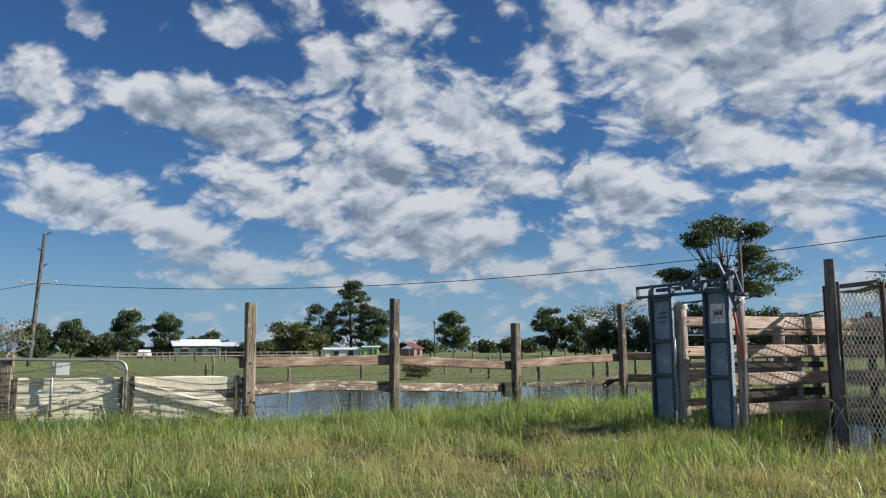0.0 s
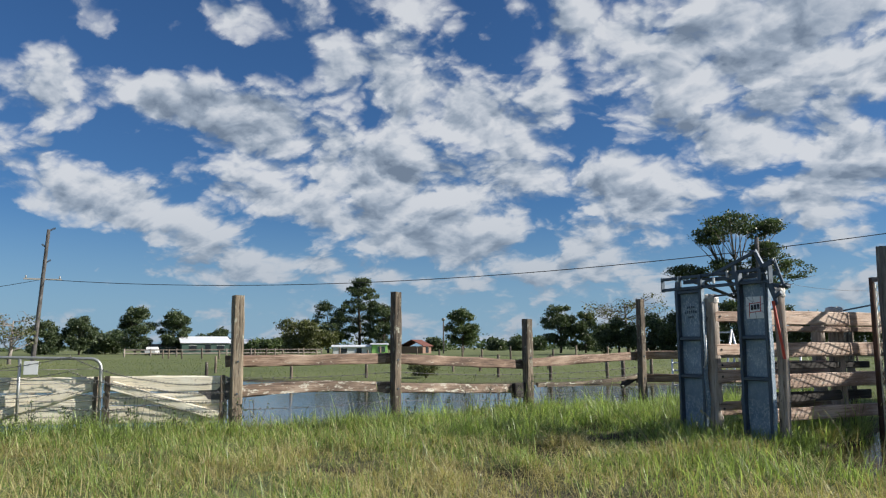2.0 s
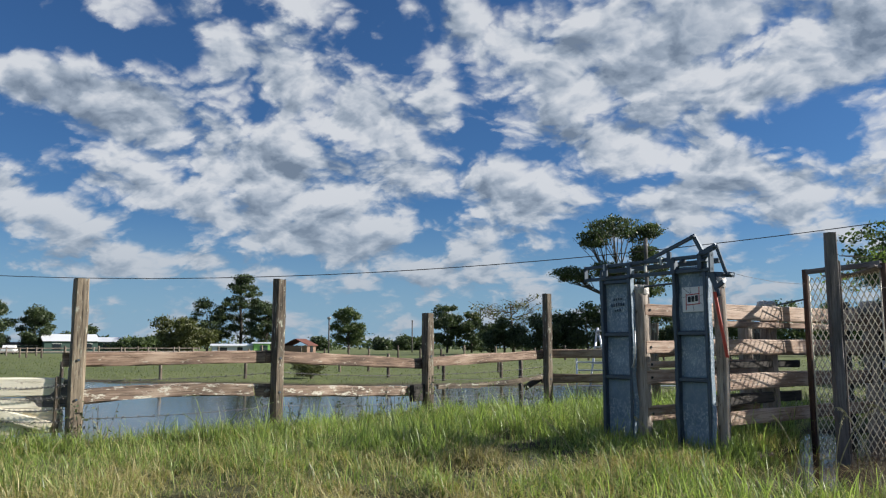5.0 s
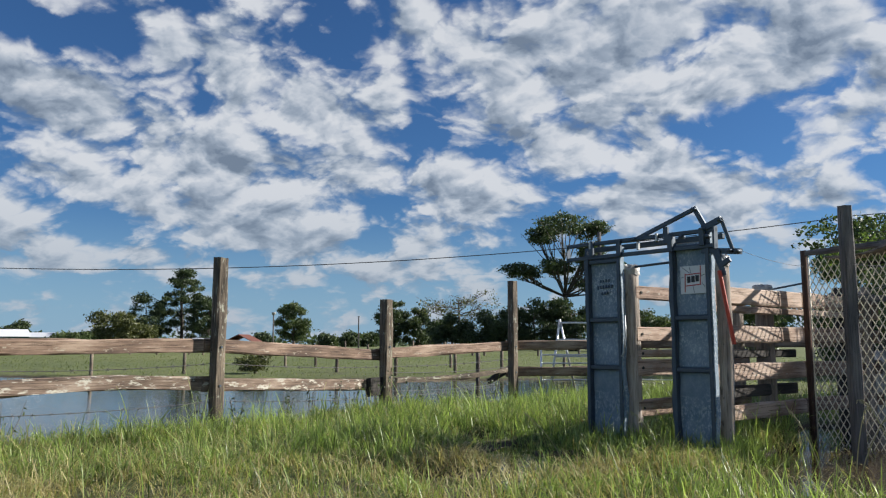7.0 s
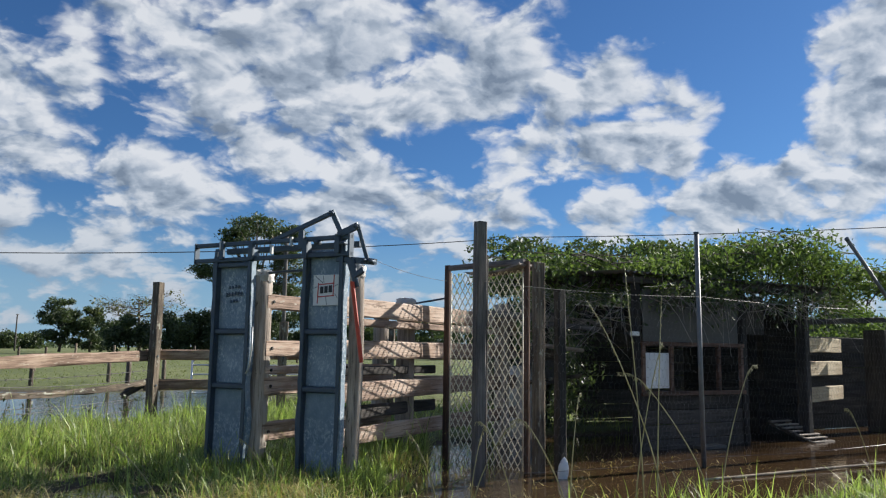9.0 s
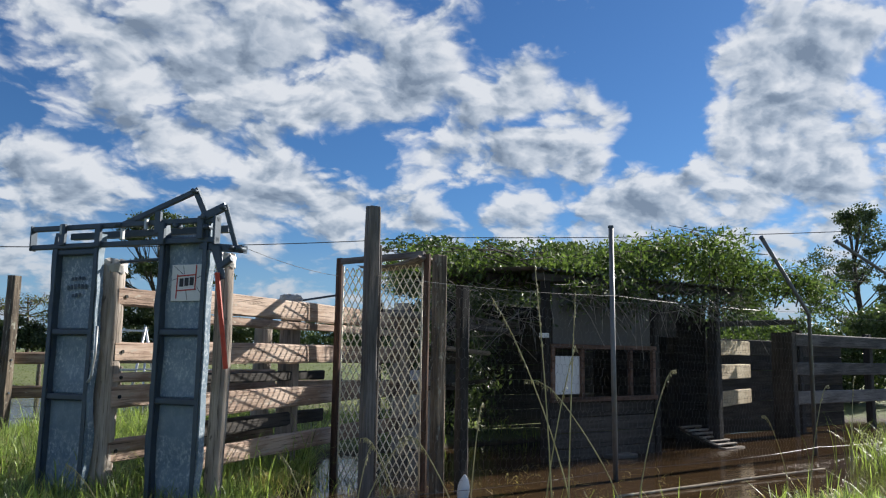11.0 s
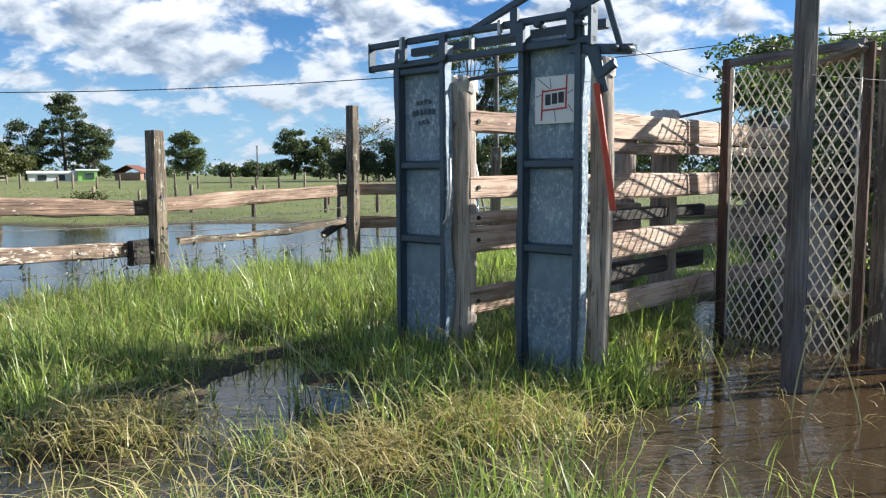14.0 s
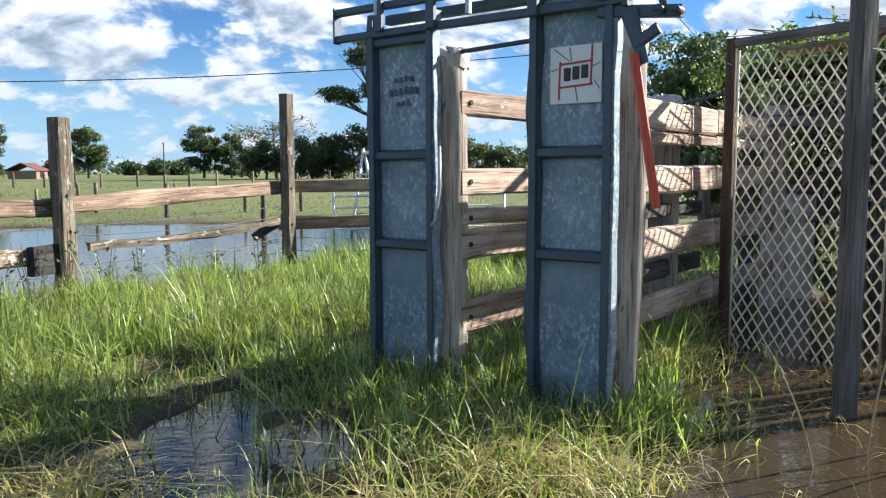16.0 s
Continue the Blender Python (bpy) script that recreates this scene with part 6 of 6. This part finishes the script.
def blades(name, x, y, tall, width, lean, mat, label, seed, droop=0.5, z=None):
    """Curved tapering blades, three segments each, in one mesh."""
    rng = np.random.default_rng(seed)
    n = len(x)
    z = height(x, y) - 0.02 if z is None else z
    a = rng.uniform(0, 2 * math.pi, n)
    out = np.stack([np.cos(a), np.sin(a)], 1)
    b = a + math.pi / 2 + rng.normal(size=n) * 0.4
    side = np.stack([np.cos(b), np.sin(b)], 1) * width[:, None] / 2
    verts = np.zeros((n, 7, 3), np.float32)
    for k, (f, w) in enumerate(((0.0, 1.0), (0.4, 0.9), (0.75, 0.6))):
        reach = lean * tall * f**1.7
        zz = z + tall * (f - droop * lean * f**2.2)
        px, py = x + out[:, 0] * reach, y + out[:, 1] * reach
        verts[:, 2 * k] = np.stack([px - side[:, 0] * w, py - side[:, 1] * w, zz], 1)
        verts[:, 2 * k + 1] = np.stack([px + side[:, 0] * w, py + side[:, 1] * w, zz], 1)
    verts[:, 6] = np.stack([x + out[:, 0] * lean * tall, y + out[:, 1] * lean * tall, z + tall * (1 - droop * lean)], 1)
    base = np.arange(n)[:, None] * 7
    tri = np.concatenate([base + np.array(t) for t in ((0, 1, 3), (0, 3, 2), (2, 3, 5), (2, 5, 4), (4, 5, 6))])
    ob = new(name, np_mesh(name, verts.reshape(-1, 3), tri, mat))
    return tagged(ob, label, "grass", kind="stuff")


rng = np.random.default_rng(77)
N = 600000
# blades stand in tufts: each tuft has its own centre, height and spread
n_tuft = 46000
tx, ty = rng.uniform(-11, 6.5, n_tuft), rng.uniform(-1.0, 13.5, n_tuft)
t_tall = np.exp(rng.normal(size=n_tuft) * 0.34)
which = rng.integers(0, n_tuft, N)
x, y = tx[which] + rng.normal(size=N) * 0.036, ty[which] + rng.normal(size=N) * 0.036
h = height(x, y)
shore = y - np.interp(x, SHORE_X, SHORE_Y)
clump = fbm(x, y, 2.6, 12.0)
wetness = smooth(-0.005, 0.05, h)
wetness = np.maximum(wetness, 0.27 * (h > -0.12) * (x < 2.0) * (shore < 0.3))
keep = wetness * np.clip(0.72 + 0.5 * clump, 0.12, 1) * np.where(shore > 0.35, 0.02 + 0.6 * (x > 0.6), 1.0)
keep = np.where((x > 3.1) & (y > 5.2), keep * 0.12, keep)
keep = keep * np.where((y < 1.2), 0.75, 1.0)
ok = rng.uniform(size=N) < keep * 0.80
x, y, clump, which = x[ok], y[ok], clump[ok], which[ok]
tall = 0.15 * t_tall[which] * np.exp(rng.normal(size=len(x)) * 0.24) * (1.0 + 0.45 * clump) * (0.85 + 0.45 * smooth(3.2, 6.0, y)) * (1 - 0.35 * smooth(-1.0, 0.3, shore[ok])) * (1 - 0.42 * np.exp(-(((x + 0.1) / 1.0) ** 2 + ((y - 5.2) / 1.0) ** 2)))
t_dry = rng.uniform(size=n_tuft)
dry = 0.55 * t_dry[which] + 0.45 * rng.uniform(size=len(x)) < np.clip(0.20 + 0.45 * fbm(x, y, 1.3, 20.0) * smooth(5.5, 2.0, y) + 0.12 * smooth(5.2, 2.5, y) + 0.30 * smooth(3.8, 1.4, y), 0.04, 0.8)
g_ = ~dry
blades("grass", x[g_], y[g_], tall[g_], rng.uniform(0.003, 0.0115, g_.sum()), rng.uniform(0.1, 1.25, g_.sum()), GRASS, "lush green paddock grass growing out of shallow water", 1)
blades("dry_grass", x[dry], y[dry], tall[dry] * 1.1, rng.uniform(0.003, 0.007, dry.sum()), rng.uniform(0.3, 1.3, dry.sum()), STRAW, "straw coloured dry grass lying among green blades", 2, 0.75)

# taller tufts about the crush, the posts and the pool's edge
cx, cy, cr, ct, cw = [], [], [], [], []
spots = [(-7.6, 2.6, 0.3, 420), (-7.0, 2.9, 0.3, 520), (-6.4, 3.3, 0.3, 520), (-5.8, 3.7, 0.3, 520), (-5.3, 4.1, 0.25, 420), (0.55, 5.75, 0.28, 420), (1.2, 5.25, 0.30, 500), (1.72, 4.85, 0.16, 360), (1.95, 5.0, 0.16, 200), (0.25, 5.9, 0.3, 260), (2.4, 6.2, 0.35, 420), (-5.1, 4.4, 0.3, 260), (-3.4, 6.2, 0.25, 200), (-2.0, 8.5, 0.3, 160), (2.2, 3.7, 0.2, 25), (8.9, 4.95, 0.28, 420), (9.6, 5.4, 0.4, 350), (9.2, 4.8, 0.28, 300), (10.4, 5.5, 0.45, 400), (0.1, 4.1, 0.16, 160), (-1.2, 4.4, 0.25, 240), (0.9, 4.2, 0.2, 200), (4.15, 3.9, 0.10, 45), (1.25, 4.5, 0.18, 200), (1.7, 2.4, 0.3, 220),  (1.2, 3.1, 0.28, 160),  (0.9, 1.9, 0.3, 140), (3.9, 3.3, 0.3, 90)]
for sx, sy, r, n in spots:
    cx.append(rng.normal(sx, r, n))
    cy.append(rng.normal(sy, r, n))
    ct.append(rng.uniform(0.16, 0.34, n) * (1.8 if sx > 7 else 1.0) * (1.3 if sx > 4 or sy < 3.6 else 1.0))
    cw.append(rng.uniform(0.004, 0.010, n))
cx, cy, ct, cw = (np.concatenate(v) for v in (cx, cy, ct, cw))
blades("tall_grass", cx, cy, ct, cw, rng.uniform(0.15, 0.9, len(cx)), GRASS, "tall green grass tufts about posts and the crush", 3, 0.5, np.maximum(height(cx, cy), -0.06) - 0.02)

# thin lodged stalks lying across the grass
n = 7500
cx, cy = rng.uniform(-6.5, 3.0, n), rng.uniform(-0.5, 9.0, n)
ok = (height(cx, cy) > 0.0) & (cy < np.interp(cx, SHORE_X, SHORE_Y) - 0.1)
cx, cy = cx[ok], cy[ok]
blades("lodged_stalk", cx, cy, rng.uniform(0.22, 0.5, len(cx)), rng.uniform(0.003, 0.0055, len(cx)), rng.uniform(0.7, 1.5, len(cx)), STRAW, "thin straw stalks fallen across the green grass", 8, 0.5)

# matted straw near the puddles
cx, cy = [], []
for sx, sy, r, n in ((0.55, 3.9, 0.18, 480), (1.15, 4.3, 0.24, 620), (-0.55, 4.2, 0.26, 620), (-1.6, 3.6, 0.4, 250), (0.0, 3.3, 0.3, 160), (2.3, 5.7, 0.15, 120)):
    cx.append(rng.normal(sx, r, n))
    cy.append(rng.normal(sy, r * 0.7, n))
cx, cy = np.concatenate(cx), np.concatenate(cy)
blades("matted_straw", cx, cy, rng.uniform(0.12, 0.28, len(cx)), rng.uniform(0.004, 0.008, len(cx)), rng.uniform(0.7, 1.5, len(cx)), STRAW, "flattened yellow straw matted at the puddles", 4, 0.62, np.maximum(height(cx, cy), -0.02) + rng.uniform(0.0, 0.09, len(cx)))

# straw afloat on the brown pool and the puddles
n = 420
cx, cy = rng.uniform(1.3, 6.5, n), rng.uniform(3.9, 6.6, n)
ok = (height(cx, cy) < 0.0) & (rng.uniform(size=n) < np.clip(1.4 - 0.25 * np.abs(cx - 2.0), 0.15, 1))
cx, cy = cx[ok], cy[ok]
blades("floating_straw", cx, cy, rng.uniform(0.03, 0.16, len(cx)), rng.uniform(0.003, 0.007, len(cx)), rng.uniform(1.6, 2.4, len(cx)), STRAW, "bits of straw and dead grass afloat on the pool", 6, 0.48, np.full(len(cx), 0.003))

# far paddock tufts
n = 36000
d = 16 + 70 * rng.uniform(size=n) ** 1.6
a = np.radians(rng.uniform(-52, 24, n))
x, y = 1.0 + d * np.sin(a), -5.5 + d * np.cos(a)
ok = (height(x, y) > 0.02) & (y > np.interp(x, SHORE_X, SHORE_Y) + 0.6) & (x < 20)
x, y, d = x[ok], y[ok], d[ok]
blades("paddock_grass", x, y, rng.uniform(0.04, 0.12, len(x)), 0.0006 * d + 0.005, rng.uniform(0.2, 0.9, len(x)), GRASS_DULL, "short green grass over the far paddock", 5)

# dark weeds at the pond edge


def weed(p, tall, seed):
    rng = np.random.default_rng(seed)
    w = thing("weed", v3(p, -0.1), "thin dark weed with small leaves at the pond edge", "weed", "pond weeds")
    bm = bmesh.new()
    tips = []
    for k in range(5):
        d = rng.normal(size=2) * 0.16 * tall
        pts = [(p[0] + d[0] * f, p[1] + d[1] * f, -0.08 + (tall + 0.08) * f * rng.uniform(0.9, 1.0)) for f in (0, 0.4, 0.75, 1.0)]
        add_tube(bm, pts, 0.005, 4, 0.002)
        for f in rng.uniform(0.25, 1.0, 9):
            q = np.array(pts[0]) + (np.array(pts[3]) - np.array(pts[0])) * f
            tips.append(q + rng.normal(size=3) * 0.025)
    part("stem", bm, BARK, w)
    v, f = leaf_arrays(np.array(tips), 0.022, rng, 2.4)
    lv = place_part(new("leaves", np_mesh("leaves", v, f, LEAF_DARK)), w, Matrix.Identity(4))
    lv["kind"] = "stuff"
    return w


for k, (wx_, wy_, wt_) in enumerate(((-2.35, 8.3, 0.5), (-2.1, 8.45, 0.6), (-2.7, 7.6, 0.45), (-2.5, 8.0, 0.55), (-1.75, 9.2, 0.5), (-1.5, 9.5, 0.45), (-3.9, 6.9, 0.5), (-3.6, 7.4, 0.4), (-1.9, 8.6, 0.75), (-0.5, 10.7, 0.45), (-2.95, 7.3, 0.4), (-5.0, 4.5, 0.55), (-4.85, 4.7, 0.5), (-1.2, 9.9, 0.4), (-0.9, 10.2, 0.35))):
    weed((wx_, wy_), wt_, 900 + k)

for k in range(13):
    q = on_gate(-0.4 + 0.27 * k, 0, 0.25 + 0.2 * (k % 3))
    weed((q[0], q[1]), 0.34 + 0.07 * (k * 7 % 4), 930 + k)

# long seeding stalks before the run


def stalk(p, top, bend, seed, mat=STALK):
    rng = np.random.default_rng(seed)
    bm = bmesh.new()
    pts = []
    for f in np.linspace(0, 1, 12):
        over = max(0, f - 0.75) / 0.25
        pts.append((p[0] + bend[0] * f**1.5, p[1] + bend[1] * f**1.5, -0.05 + top * (f - 0.16 * over**2 * bend[2])))
    add_tube(bm, pts, 0.006, 5, 0.0022)
    for k in range(34):
        f = rng.uniform(0.70, 1.0)
        i = f * 11
        q = Vector(pts[int(i)]).lerp(Vector(pts[min(11, int(i) + 1)]), i % 1)
        e = q + Vector((rng.normal() * 0.008, rng.normal() * 0.008, -0.028))
        add_tube(bm, [q, e], 0.0022, 3, 0.001)
    return solo("grass_stalk", bm, mat, "long pale seeding grass stalk standing before the run", "grass stalk", group="grass stalks")


for k, (p, top, bend) in enumerate((
    ((3.55, 3.55), 1.80, (-0.10, 0.05, 0.0)), ((3.62, 3.5), 1.62, (0.10, 0.05, 0.1)), ((3.75, 3.6), 1.60, (-0.55, 0.1, 0.2)), ((3.50, 3.6), 1.30, (0.25, 0.0, 0.2)),
    ((4.35, 3.9), 1.20, (-0.75, 0.1, 0.9)), ((4.5, 4.0), 1.28, (0.55, 0.2, 0.9)), ((3.05, 3.7), 0.85, (-0.4, 0.1, 1.2)), ((2.9, 4.4), 0.75, (-0.3, 0.0, 1.0)),
    ((2.55, 4.3), 0.70, (0.3, -0.1, 0.6)), ((2.3, 4.4), 0.62, (-0.25, 0.0, 0.5)), ((2.6, 4.5), 0.66, (0.12, 0.0, 0.8)), ((3.3, 4.2), 1.0, (0.15, 0.1, 0.9)),
    ((7.3, 5.0), 1.1, (0.3, 0.0, 0.9)), ((8.1, 5.2), 1.2, (0.25, 0.1, 0.9)), ((6.9, 4.9), 0.8, (-0.3, 0.0, 1.0)), ((8.8, 5.3), 1.3, (0.4, 0.0, 0.9)),
    ((1.15, 4.6), 0.55, (-0.3, 0.0, 0.4)), ((0.3, 4.9), 0.5, (-0.35, -0.1, 0.2)),
)):
    stalk(p, top, bend, 700 + k)

# pale half-sunk egg shape in the pool, standing in for a white duck
bm = bmesh.new()
loops = []
for z, k in ((-0.05, 0.45), (0.0, 0.85), (0.05, 1.0), (0.10, 0.93), (0.145, 0.66), (0.175, 0.30), (0.185, 0.08)):
    loops.append([(0.052 * k * math.cos(2 * math.pi * j / 16) + 0.10 * z, 0.045 * k * math.sin(2 * math.pi * j / 16), z) for j in range(16)])
rings(bm, loops)
solo("pool_float", bm, WHITE, "pale egg shape standing in for a white duck on the brown pool", "float", Matrix.Translation((3.714, 5.194, 0.0)), smooth=True)
